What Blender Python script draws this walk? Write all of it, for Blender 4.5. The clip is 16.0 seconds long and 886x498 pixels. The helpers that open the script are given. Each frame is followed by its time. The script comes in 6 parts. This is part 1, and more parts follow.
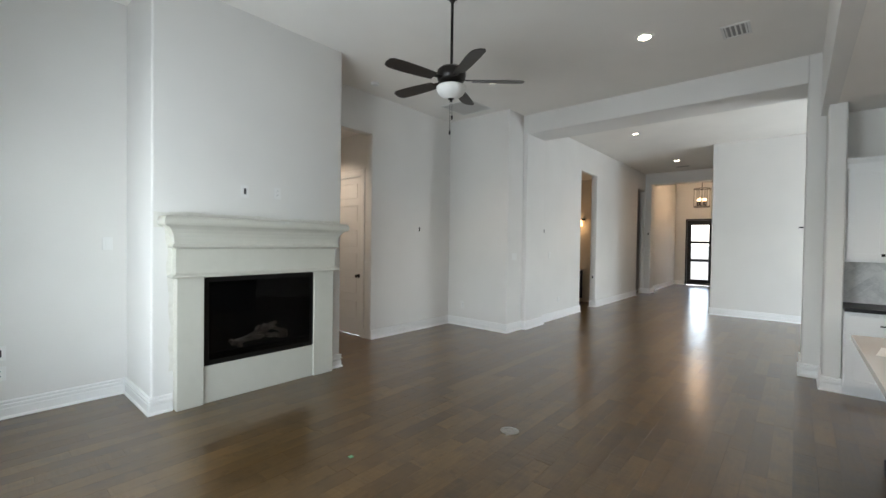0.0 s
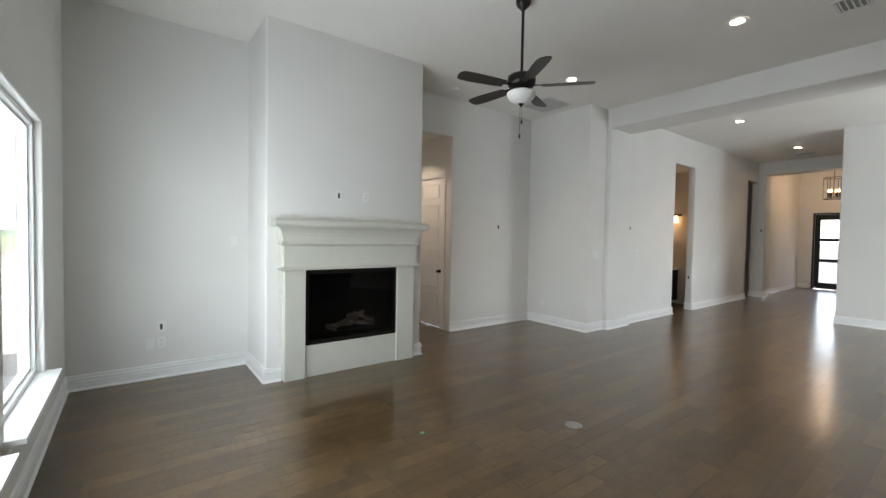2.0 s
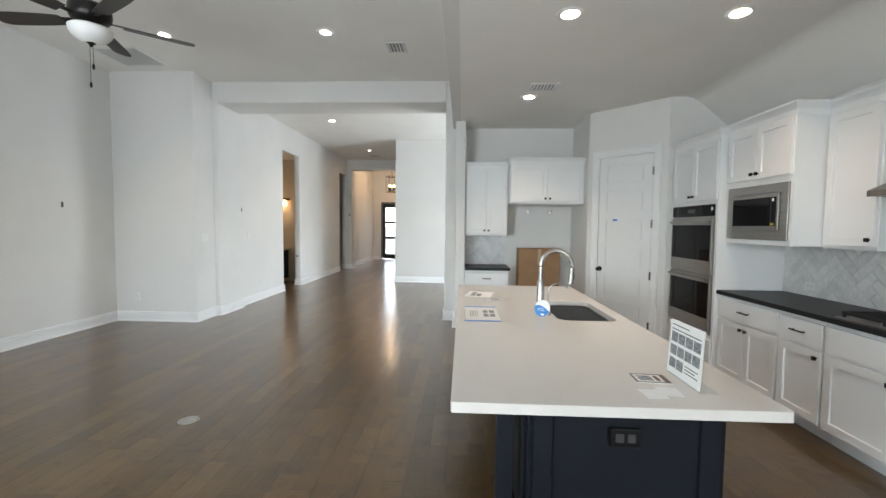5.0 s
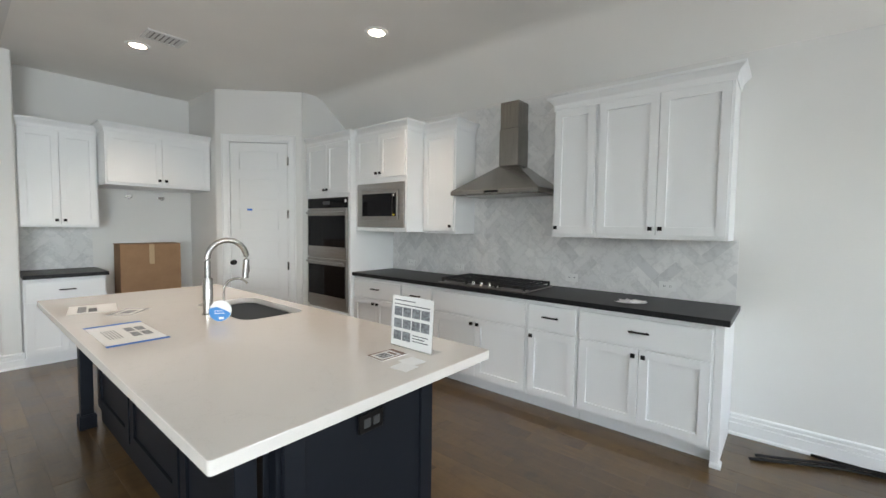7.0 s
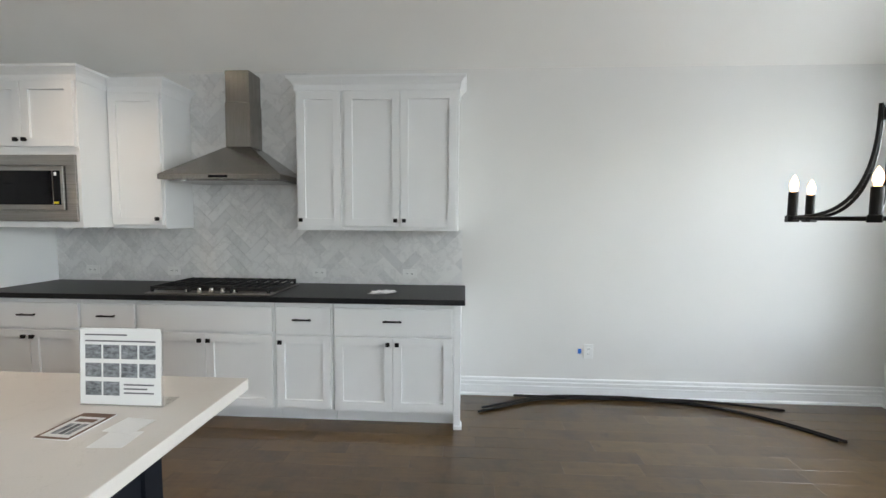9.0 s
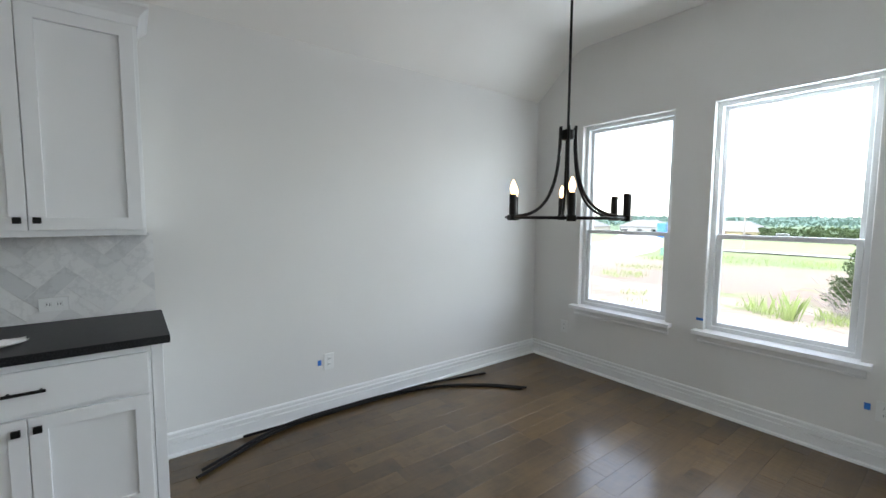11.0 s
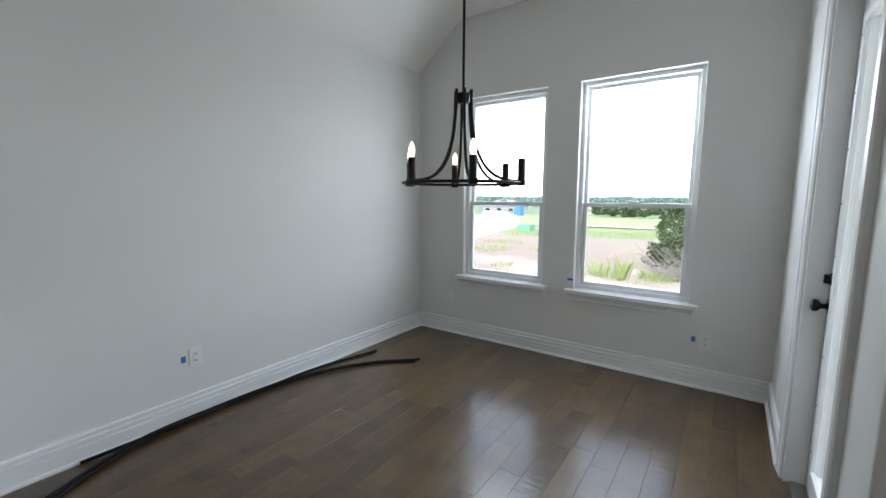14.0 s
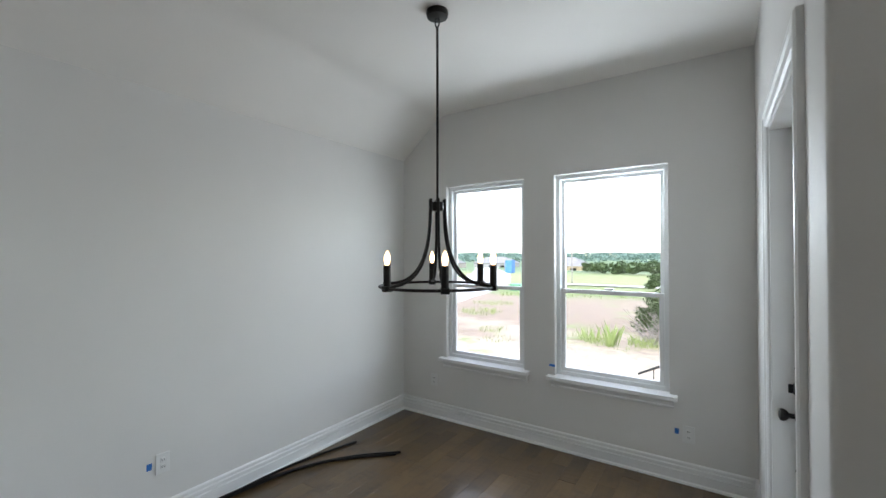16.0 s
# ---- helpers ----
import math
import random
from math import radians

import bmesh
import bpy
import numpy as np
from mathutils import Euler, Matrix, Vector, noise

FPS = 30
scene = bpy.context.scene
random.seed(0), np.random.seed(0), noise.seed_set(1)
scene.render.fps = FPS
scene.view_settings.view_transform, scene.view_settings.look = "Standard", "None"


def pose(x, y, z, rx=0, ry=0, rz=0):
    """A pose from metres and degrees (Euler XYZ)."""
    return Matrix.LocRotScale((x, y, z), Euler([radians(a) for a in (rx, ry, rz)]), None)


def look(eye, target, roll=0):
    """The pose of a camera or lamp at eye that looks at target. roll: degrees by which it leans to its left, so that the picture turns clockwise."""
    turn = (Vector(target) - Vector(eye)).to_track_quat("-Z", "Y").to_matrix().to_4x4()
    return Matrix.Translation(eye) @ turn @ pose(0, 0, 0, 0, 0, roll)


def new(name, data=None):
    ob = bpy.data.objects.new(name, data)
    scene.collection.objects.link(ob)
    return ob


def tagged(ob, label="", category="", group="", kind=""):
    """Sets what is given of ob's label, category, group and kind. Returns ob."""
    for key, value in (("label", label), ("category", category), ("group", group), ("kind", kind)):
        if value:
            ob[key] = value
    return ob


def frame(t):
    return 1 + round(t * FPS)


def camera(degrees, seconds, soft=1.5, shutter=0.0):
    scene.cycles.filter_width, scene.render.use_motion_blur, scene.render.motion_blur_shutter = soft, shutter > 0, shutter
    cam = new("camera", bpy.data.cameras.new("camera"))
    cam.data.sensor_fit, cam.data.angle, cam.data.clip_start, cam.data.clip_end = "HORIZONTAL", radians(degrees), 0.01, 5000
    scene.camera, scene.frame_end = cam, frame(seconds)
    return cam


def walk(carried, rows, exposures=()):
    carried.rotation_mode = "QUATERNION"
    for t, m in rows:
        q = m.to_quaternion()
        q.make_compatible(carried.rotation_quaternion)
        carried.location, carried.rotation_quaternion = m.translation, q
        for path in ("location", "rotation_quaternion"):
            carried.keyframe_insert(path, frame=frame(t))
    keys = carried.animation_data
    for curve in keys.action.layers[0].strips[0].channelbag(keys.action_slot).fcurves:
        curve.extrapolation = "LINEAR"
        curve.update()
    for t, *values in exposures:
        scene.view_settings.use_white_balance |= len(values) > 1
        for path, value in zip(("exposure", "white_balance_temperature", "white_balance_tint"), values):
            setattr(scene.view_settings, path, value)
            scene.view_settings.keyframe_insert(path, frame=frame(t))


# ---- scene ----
cam = camera(94.1, 16.0)
PATH = [
    (0, (0.606, 0.929, 1.531), (-0.698, 2.445, 1.499), 0.8),
    (0.5, (0.715, 0.92, 1.54), (-0.649, 2.383, 1.507), 0.8),
    (1, (0.87, 0.916, 1.54), (-0.588, 2.284, 1.502), 0.9),
    (1.5, (0.942, 0.897, 1.564), (-0.599, 2.171, 1.515), 0.9),
    (2, (0.908, 0.873, 1.572), (-0.687, 2.077, 1.51), 1.0),
    (2.5, (0.86, 0.803, 1.572), (-0.748, 1.989, 1.496), 1.0),
    (3, (0.888, 0.752, 1.549), (-0.639, 2.041, 1.467), 0.9),
    (3.5, (0.92, 0.727, 1.55), (-0.405, 2.222, 1.46), 0.8),
    (4, (0.932, 0.721, 1.559), (-0.06, 2.455, 1.459), 0.7),
    (4.5, (0.953, 0.747, 1.547), (0.376, 2.659, 1.44), 0.6),
    (5, (0.941, 0.828, 1.513), (0.848, 2.823, 1.404), 0.6),
    (5.2, (0.91, 0.9, 1.487), (1.032, 2.894, 1.378), 0.4),
    (7.3, (0.511, 1.303, 1.449), (2.172, 2.411, 1.335), 0.7),
    (7.5, (0.488, 1.359, 1.456), (2.22, 2.352, 1.338), 0.6),
    (8, (0.473, 1.436, 1.449), (2.339, 2.147, 1.327), 0.5),
    (8.5, (0.544, 1.459, 1.466), (2.495, 1.878, 1.328), 0.4),
    (9, (0.708, 1.476, 1.458), (2.7, 1.581, 1.317), 0.4),
    (9.5, (0.847, 1.486, 1.466), (2.829, 1.265, 1.321), 0.4),
    (10, (0.93, 1.526, 1.477), (2.841, 0.954, 1.332), 0.3),
    (10.2, (0.997, 1.568, 1.487), (2.854, 0.841, 1.338), 0.4),
    (12.3, (1.32, 1.623, 1.417), (2.545, 0.055, 1.222), -0.0),
    (12.5, (1.352, 1.637, 1.396), (2.544, 0.044, 1.193), 0.1),
    (13, (1.367, 1.639, 1.356), (2.522, 0.021, 1.135), 0.2),
    (13.5, (1.357, 1.619, 1.342), (2.506, 0.0, 1.098), 0.1),
    (14, (1.363, 1.61, 1.398), (2.502, -0.016, 1.148), 0.2),
    (14.5, (1.326, 1.595, 1.511), (2.465, -0.033, 1.286), 0.1),
    (15, (1.32, 1.607, 1.598), (2.442, -0.04, 1.438), 0.1),
    (15.5, (1.283, 1.602, 1.651), (2.402, -0.054, 1.582), 0.0),
    (16, (1.259, 1.593, 1.66), (2.376, -0.066, 1.682), -0.1),
]
walk(cam, [(t, look(eye, target, roll)) for t, eye, target, roll in PATH], [(0, 1.35, 6650, 11), (3, 1.3, 6800, 12), (5, 1.75, 6600, 11), (8, 1.8, 6700, 12), (10, 1.5, 6600, 12), (12.5, 1.05, 6300, 12), (16, 1.0, 6500, 12)])

# ---- world, sun, lamps ----
world = bpy.data.worlds.new("world")
scene.world = world
world.use_nodes = True
wn = world.node_tree
sky = wn.nodes.new("ShaderNodeTexSky")
sky.sky_type = 'NISHITA'
sky.sun_disc = False
sky.sun_elevation = radians(58)
sky.sun_rotation = radians(20)
sky.air_density = 1.0
sky.dust_density = 1.0
sky.ozone_density = 1.0
haze = wn.nodes.new("ShaderNodeHueSaturation")     # thin bright cloud over the blue
haze.inputs["Saturation"].default_value = 0.5
haze.inputs["Value"].default_value = 3.5
wn.links.new(sky.outputs["Color"], haze.inputs["Color"])
wn.links.new(haze.outputs["Color"], wn.nodes["Background"].inputs["Color"])
wn.nodes["Background"].inputs["Strength"].default_value = 0.15

sun = new("sun", bpy.data.lights.new("sun", 'SUN'))
sun.data.energy = 0.9
sun.data.angle = radians(2)
sun.data.color = (1.0, 0.95, 0.87)
sun.matrix_world = look((6, 20, 30), (0, 0, 0))


def window_light(name, centre, target, w, h, power):
    """Area lamp that stands in for daylight at or beyond an opening."""
    d = bpy.data.lights.new(name, 'AREA')
    d.shape, d.size, d.size_y, d.energy = 'RECTANGLE', w, h, power
    d.color = (0.79, 0.905, 1.0)
    o = new(name, d)
    o.matrix_world = look(centre, target)
    return o


OUTER_FILL, LIVING, NOOK, DINING, CAN = 35, 20, 11, 64, 4.0
# free-standing panel outdoors, added to light the living room's west wall
window_light("daylight_fill_outside", (-1.55, -2.1, 1.0), (-1.55, 5, 1.1), 4.9, 2.2, OUTER_FILL)
window_light("daylight_living_west", (-2.7, 0.215, 1.43), (-2.7, 5, 1.43), 1.2, 1.8, LIVING * 0.6)
window_light("daylight_living_middle", (-1.17, 0.215, 1.43), (-1.17, 5, 1.43), 1.2, 1.8, LIVING * 1.5)
window_light("daylight_nook_east", (3.135, -2.04, 2.06), (3.135, 5, 0.6), 0.95, 0.70, NOOK * 0.5)
window_light("daylight_nook_west", (2.01, -2.04, 2.06), (2.01, 5, 0.6), 0.95, 0.70, NOOK * 1.8)
# lamp for the added dining window; brightens the hall walls
window_light("dining_fill_light", (4.17, 9.8, 1.5), (0, 9.8, 1.4), 2.6, 1.9, DINING)


# ---- materials ----
def mat(name, col, rough=0.5, metal=0.0, spec=0.5):
    m = bpy.data.materials.new(name)
    m.use_nodes = True
    b = m.node_tree.nodes["Principled BSDF"]
    b.inputs["Base Color"].default_value = (*col, 1)
    b.inputs["Roughness"].default_value = rough
    b.inputs["Metallic"].default_value = metal
    b.inputs["Specular IOR Level"].default_value = spec
    return m


def node(m, kind, **vals):
    n = m.node_tree.nodes.new(kind)
    for k, v in vals.items():
        n.inputs[k.replace("_", " ")].default_value = v
    return n


def wire(m, a, b):
    m.node_tree.links.new(a, b)


def bsdf(m):
    return m.node_tree.nodes["Principled BSDF"]


def coords(m, scale=(1, 1, 1), kind="Object"):
    tc = m.node_tree.nodes.new("ShaderNodeTexCoord")
    mp = m.node_tree.nodes.new("ShaderNodeMapping")
    mp.inputs["Scale"].default_value = scale
    wire(m, tc.outputs[kind], mp.inputs["Vector"])
    return mp.outputs["Vector"]


def ramp(m, fac, stops):
    r = m.node_tree.nodes.new("ShaderNodeValToRGB")
    els = r.color_ramp.elements
    while len(els) < len(stops):
        els.new(0.5)
    for e, (p, c) in zip(els, stops):
        e.position, e.color = p, (*c, 1)
    wire(m, fac, r.inputs["Fac"])
    return r.outputs["Color"]


def noise_tex(m, vec, scale, detail=3.0, rough=0.5):
    n = node(m, "ShaderNodeTexNoise", Scale=scale, Detail=detail, Roughness=rough)
    wire(m, vec, n.inputs["Vector"])
    return n.outputs["Fac"]


def bump(m, height, strength=0.1, dist=0.01, after=None):
    b = node(m, "ShaderNodeBump", Strength=strength, Distance=dist)
    wire(m, height, b.inputs["Height"])
    if after is not None:
        wire(m, after, b.inputs["Normal"])
    wire(m, b.outputs["Normal"], bsdf(m).inputs["Normal"])
    return b.outputs["Normal"]


def math_node(m, op, a, b=None, c=None):
    n = m.node_tree.nodes.new("ShaderNodeMath")
    n.operation = op
    for i, v in enumerate((a, b, c)):
        if v is None:
            continue
        if isinstance(v, (int, float)):
            n.inputs[i].default_value = v
        else:
            wire(m, v, n.inputs[i])
    return n.outputs[0]


def mix_col(m, fac, a, b):
    n = m.node_tree.nodes.new("ShaderNodeMix")
    n.data_type = 'RGBA'
    for sock, v in ((n.inputs[0], fac), (n.inputs[6], a), (n.inputs[7], b)):
        if isinstance(v, (int, float)):
            sock.default_value = v
        elif isinstance(v, tuple):
            sock.default_value = (*v, 1)
        else:
            wire(m, v, sock)
    return n.outputs[2]


def painted(name, col, rough, tex=0.06, scale=130.0):
    """Rolled paint: fine orange peel, faint patches."""
    m = mat(name, col, rough, spec=0.35)
    v = coords(m)
    big = noise_tex(m, v, 1.3, 2)
    c2 = tuple(x * 0.965 for x in col)
    wire(m, ramp(m, big, [(0.35, c2), (0.65, col)]), bsdf(m).inputs["Base Color"])
    bump(m, noise_tex(m, v, scale, 2, 0.6), tex, 0.004)
    return m


M_WALL = painted("wall_paint", (0.74, 0.73, 0.705), 0.62, 0.10, 90)
M_CEIL = painted("ceiling_paint", (0.86, 0.84, 0.80), 0.8, 0.12, 70)
M_TRIM = painted("trim_enamel", (0.84, 0.84, 0.83), 0.32, 0.03, 60)
M_CAB = painted("cabinet_enamel", (0.83, 0.835, 0.83), 0.34, 0.03, 60)
M_DOOR = painted("door_enamel", (0.82, 0.82, 0.81), 0.36, 0.03, 60)
M_VINYL = mat("white_vinyl", (0.82, 0.83, 0.83), 0.35)
M_PLATE = mat("white_plastic", (0.77, 0.77, 0.755), 0.35)
M_DARKSLOT = mat("dark_slot", (0.03, 0.03, 0.03), 0.6)
M_BLACK = mat("black_metal", (0.012, 0.011, 0.010), 0.42, 0.6)
M_BRONZE = mat("bronze_metal", (0.014, 0.011, 0.010), 0.35, 0.5)
M_TAPE = mat("blue_tape", (0.02, 0.16, 0.55), 0.6)
M_PAPER = mat("white_paper", (0.82, 0.82, 0.80), 0.6)
M_INK = mat("grey_print", (0.12, 0.12, 0.13), 0.6)
M_FIREBOX = mat("firebox_black", (0.006, 0.006, 0.006), 0.7)
M_LOUVER = mat("vent_white", (0.72, 0.72, 0.70), 0.4)


def noisy(name, a, b, scale, rough, metal=0.0, bmp=0.1, dist=0.004, detail=4, stretch=(1, 1, 1), bscale=None):
    m = mat(name, a, rough, metal)
    v = coords(m, stretch)
    f = noise_tex(m, v, scale, detail, 0.6)
    wire(m, ramp(m, f, [(0.3, a), (0.7, b)]), bsdf(m).inputs["Base Color"])
    if bmp:
        bump(m, noise_tex(m, v, bscale or scale * 3, 3, 0.6), bmp, dist)
    return m


M_PHOTO = noisy("photo_print", (0.06, 0.065, 0.07), (0.36, 0.38, 0.40), 55, 0.45, bmp=0, stretch=(1, 1, 2.2))
M_STONE = noisy("cast_stone", (0.545, 0.54, 0.475), (0.57, 0.565, 0.50), 6, 0.75, bmp=0.05)
M_PLASTER = noisy("raw_plaster", (0.64, 0.63, 0.57), (0.72, 0.71, 0.66), 20, 0.9, bmp=0.15)
M_NAVY = noisy("navy_cabinet", (0.0055, 0.0070, 0.0105), (0.008, 0.010, 0.0145), 3, 0.5, bmp=0.02)
bsdf(M_NAVY).inputs["Specular IOR Level"].default_value = 0.25
M_STEEL = noisy("brushed_steel", (0.29, 0.28, 0.265), (0.40, 0.385, 0.365), 3, 0.28, 1.0, bmp=0.03, dist=0.001, stretch=(1, 1, 60))
M_STEELH = noisy("brushed_steel_hood", (0.24, 0.225, 0.205), (0.34, 0.32, 0.295), 3, 0.24, 1.0, bmp=0.03, dist=0.001, stretch=(60, 60, 1))
M_SINK = noisy("satin_steel_sink", (0.66, 0.64, 0.61), (0.74, 0.72, 0.69), 3, 0.32, 1.0, bmp=0.02, dist=0.001, stretch=(40, 1, 40))
M_NICKEL = mat("brushed_nickel", (0.44, 0.425, 0.40), 0.24, 1.0)
M_BLACKGLASS = mat("black_glass", (0.005, 0.005, 0.006), 0.06, spec=0.13)
M_CARD = noisy("cardboard", (0.26, 0.15, 0.08), (0.31, 0.185, 0.10), 6, 0.85, bmp=0.05)
M_LOG = noisy("ceramic_log", (0.10, 0.07, 0.05), (0.42, 0.36, 0.30), 14, 0.9, bmp=0.6, dist=0.02)
M_TUBE = mat("dark_tube", (0.010, 0.008, 0.0075), 0.5, spec=0.18)
M_IRON = noisy("cast_iron", (0.010, 0.010, 0.010), (0.018, 0.018, 0.018), 60, 0.55, 0.2, bmp=0.2)
M_TAN = painted("warm_wall_paint", (0.66, 0.58, 0.46), 0.6)
M_BLADE = noisy("dark_blade_wood", (0.016, 0.012, 0.010), (0.030, 0.023, 0.019), 14, 0.42, stretch=(1, 8, 8), bmp=0.05)

# black leathered granite
M_GRANITE = mat("black_granite", (0.012, 0.012, 0.013), 0.42, spec=0.28)
gv = coords(M_GRANITE)
wire(M_GRANITE, ramp(M_GRANITE, noise_tex(M_GRANITE, gv, 140, 3, 0.7), [(0.45, (0.007, 0.007, 0.008)), (0.72, (0.032, 0.032, 0.034))]), bsdf(M_GRANITE).inputs["Base Color"])
bump(M_GRANITE, noise_tex(M_GRANITE, gv, 45, 3), 0.12, 0.004)

# warm white quartz with faint veins
M_QUARTZ = mat("quartz", (0.72, 0.68, 0.63), 0.07)
qv = coords(M_QUARTZ)
qn = noise_tex(M_QUARTZ, qv, 2.4, 6, 0.62)
vein = math_node(M_QUARTZ, 'ABSOLUTE', math_node(M_QUARTZ, 'SUBTRACT', qn, 0.5))
qf = ramp(M_QUARTZ, vein, [(0.0, (0.69, 0.645, 0.59)), (0.0025, (0.735, 0.69, 0.635)), (0.2, (0.745, 0.70, 0.645))])
qs = ramp(M_QUARTZ, noise_tex(M_QUARTZ, qv, 260, 2), [(0.3, (0.975, 0.975, 0.975)), (0.6, (1, 1, 1))])
qm = M_QUARTZ.node_tree.nodes.new("ShaderNodeMix")
qm.data_type, qm.blend_type = 'RGBA', 'MULTIPLY'
qm.inputs[0].default_value = 1.0
wire(M_QUARTZ, qf, qm.inputs[6])
wire(M_QUARTZ, qs, qm.inputs[7])
wire(M_QUARTZ, qm.outputs[2], bsdf(M_QUARTZ).inputs["Base Color"])

# marble tiles, each with its own shade
M_TILE = mat("marble_tile", (0.6, 0.6, 0.6), 0.3)
tv = coords(M_TILE)
oi = M_TILE.node_tree.nodes.new("ShaderNodeObjectInfo")
shade = ramp(M_TILE, oi.outputs["Random"], [(0.0, (0.61, 0.61, 0.605)), (0.2, (0.67, 0.67, 0.66)), (0.75, (0.72, 0.715, 0.705)), (1.0, (0.76, 0.755, 0.74))])
tn = noise_tex(M_TILE, tv, 7, 6, 0.65)
tvein = ramp(M_TILE, math_node(M_TILE, 'ABSOLUTE', math_node(M_TILE, 'SUBTRACT', tn, 0.5)), [(0.0, (0.88, 0.88, 0.88)), (0.05, (1, 1, 1))])
tm = M_TILE.node_tree.nodes.new("ShaderNodeMix")
tm.data_type, tm.blend_type = 'RGBA', 'MULTIPLY'
tm.inputs[0].default_value = 1.0
wire(M_TILE, shade, tm.inputs[6])
wire(M_TILE, tvein, tm.inputs[7])
wire(M_TILE, tm.outputs[2], bsdf(M_TILE).inputs["Base Color"])
M_GROUT = mat("grout", (0.72, 0.71, 0.69), 0.9)


def wood_floor(name, rand_socket):
    """Hand-scraped hardwood with a satin coat; planks along y."""
    m = mat(name, (0.2, 0.13, 0.08), 0.3)
    v = coords(m)
    nt = m.node_tree
    src = nt.nodes.new("ShaderNodeObjectInfo" if rand_socket == "Random" else "ShaderNodeNewGeometry")
    rnd = src.outputs[rand_socket]
    comb = nt.nodes.new("ShaderNodeCombineXYZ")
    wire(m, math_node(m, 'MULTIPLY', rnd, 37.0), comb.inputs[2])
    add = nt.nodes.new("ShaderNodeVectorMath")
    wire(m, v, add.inputs[0])
    wire(m, comb.outputs[0], add.inputs[1])
    st = nt.nodes.new("ShaderNodeMapping")
    st.inputs["Scale"].default_value = (9, 0.9, 1)
    wire(m, add.outputs[0], st.inputs["Vector"])
    grain = noise_tex(m, st.outputs["Vector"], 5, 6, 0.62)
    fig = noise_tex(m, add.outputs[0], 4.2, 5, 0.62)
    base = ramp(m, rnd, [(0.0, (0.074, 0.042, 0.0145)), (0.5, (0.096, 0.055, 0.019)), (1.0, (0.124, 0.073, 0.027))])
    g = ramp(m, grain, [(0.25, (0.80, 0.79, 0.78)), (0.7, (1.06, 1.06, 1.06))])
    f = ramp(m, fig, [(0.30, (0.62, 0.61, 0.60)), (0.5, (1.0, 1.0, 1.0)), (0.70, (1.24, 1.22, 1.18))])
    k = noise_tex(m, add.outputs[0], 8, 3, 0.55)
    kn = ramp(m, k, [(0.62, (1, 1, 1)), (0.70, (0.80, 0.78, 0.76)), (0.80, (0.55, 0.52, 0.50))])
    out = base
    for extra in (g, f, kn):
        mx = nt.nodes.new("ShaderNodeMix")
        mx.data_type, mx.blend_type = 'RGBA', 'MULTIPLY'
        mx.inputs[0].default_value = 1.0
        wire(m, out, mx.inputs[6])
        wire(m, extra, mx.inputs[7])
        out = mx.outputs[2]
    wire(m, out, bsdf(m).inputs["Base Color"])
    # scraping runs across the plank in soft ripples
    rp = nt.nodes.new("ShaderNodeMapping")
    rp.inputs["Scale"].default_value = (3.0, 17, 1)
    wire(m, add.outputs[0], rp.inputs["Vector"])
    rip = noise_tex(m, rp.outputs["Vector"], 2.0, 2, 0.5)
    bsdf(m).inputs["Coat Weight"].default_value = 0.85
    bsdf(m).inputs["Coat IOR"].default_value = 1.53
    bsdf(m).inputs["Specular IOR Level"].default_value = 0.3
    scraped = ramp(m, math_node(m, 'FRACT', math_node(m, 'MULTIPLY', rnd, 7.3)), [(0.35, (0.15, 0.15, 0.15)), (0.8, (1, 1, 1))])
    n1 = bump(m, math_node(m, 'MULTIPLY', rip, scraped), 0.20, 0.010)
    n2 = bump(m, grain, 0.03, 0.002, n1)
    wire(m, n2, bsdf(m).inputs["Coat Normal"])
    wire(m, ramp(m, fig, [(0.3, (0.16, 0.16, 0.16)), (0.7, (0.23, 0.23, 0.23))]), bsdf(m).inputs["Coat Roughness"])
    wire(m, ramp(m, fig, [(0.3, (0.36, 0.36, 0.36)), (0.7, (0.44, 0.44, 0.44))]), bsdf(m).inputs["Roughness"])
    return m


M_PLANK = wood_floor("hardwood_plank", "Random")
M_PLANKS = wood_floor("hardwood_planks", "Random Per Island")
M_SUBFLOOR = mat("plank_seam", (0.062, 0.04, 0.022), 0.6)


def glass_mat(name, tint=(1, 1, 1), rough=0.0):
    """Thin pane: clear, with a faint reflection."""
    m = bpy.data.materials.new(name)
    m.use_nodes = True
    nt = m.node_tree
    nt.nodes.clear()
    out = nt.nodes.new("ShaderNodeOutputMaterial")
    tr = nt.nodes.new("ShaderNodeBsdfTransparent")
    tr.inputs["Color"].default_value = (*tint, 1)
    gl = nt.nodes.new("ShaderNodeBsdfGlossy")
    gl.inputs["Roughness"].default_value = 0.02
    lw = nt.nodes.new("ShaderNodeLayerWeight")
    lw.inputs["Blend"].default_value = 0.5
    pw = nt.nodes.new("ShaderNodeMath")
    pw.operation = 'POWER'
    pw.inputs[1].default_value = 4.0
    nt.links.new(lw.outputs["Facing"], pw.inputs[0])
    fr = nt.nodes.new("ShaderNodeMath")
    fr.operation = 'MULTIPLY_ADD'
    fr.inputs[1].default_value, fr.inputs[2].default_value = 0.45, 0.02
    nt.links.new(pw.outputs[0], fr.inputs[0])
    mx = nt.nodes.new("ShaderNodeMixShader")
    nt.links.new(fr.outputs[0], mx.inputs[0])
    nt.links.new(tr.outputs[0], mx.inputs[1])
    nt.links.new(gl.outputs[0], mx.inputs[2])
    nt.links.new(mx.outputs[0], out.inputs["Surface"])
    return m


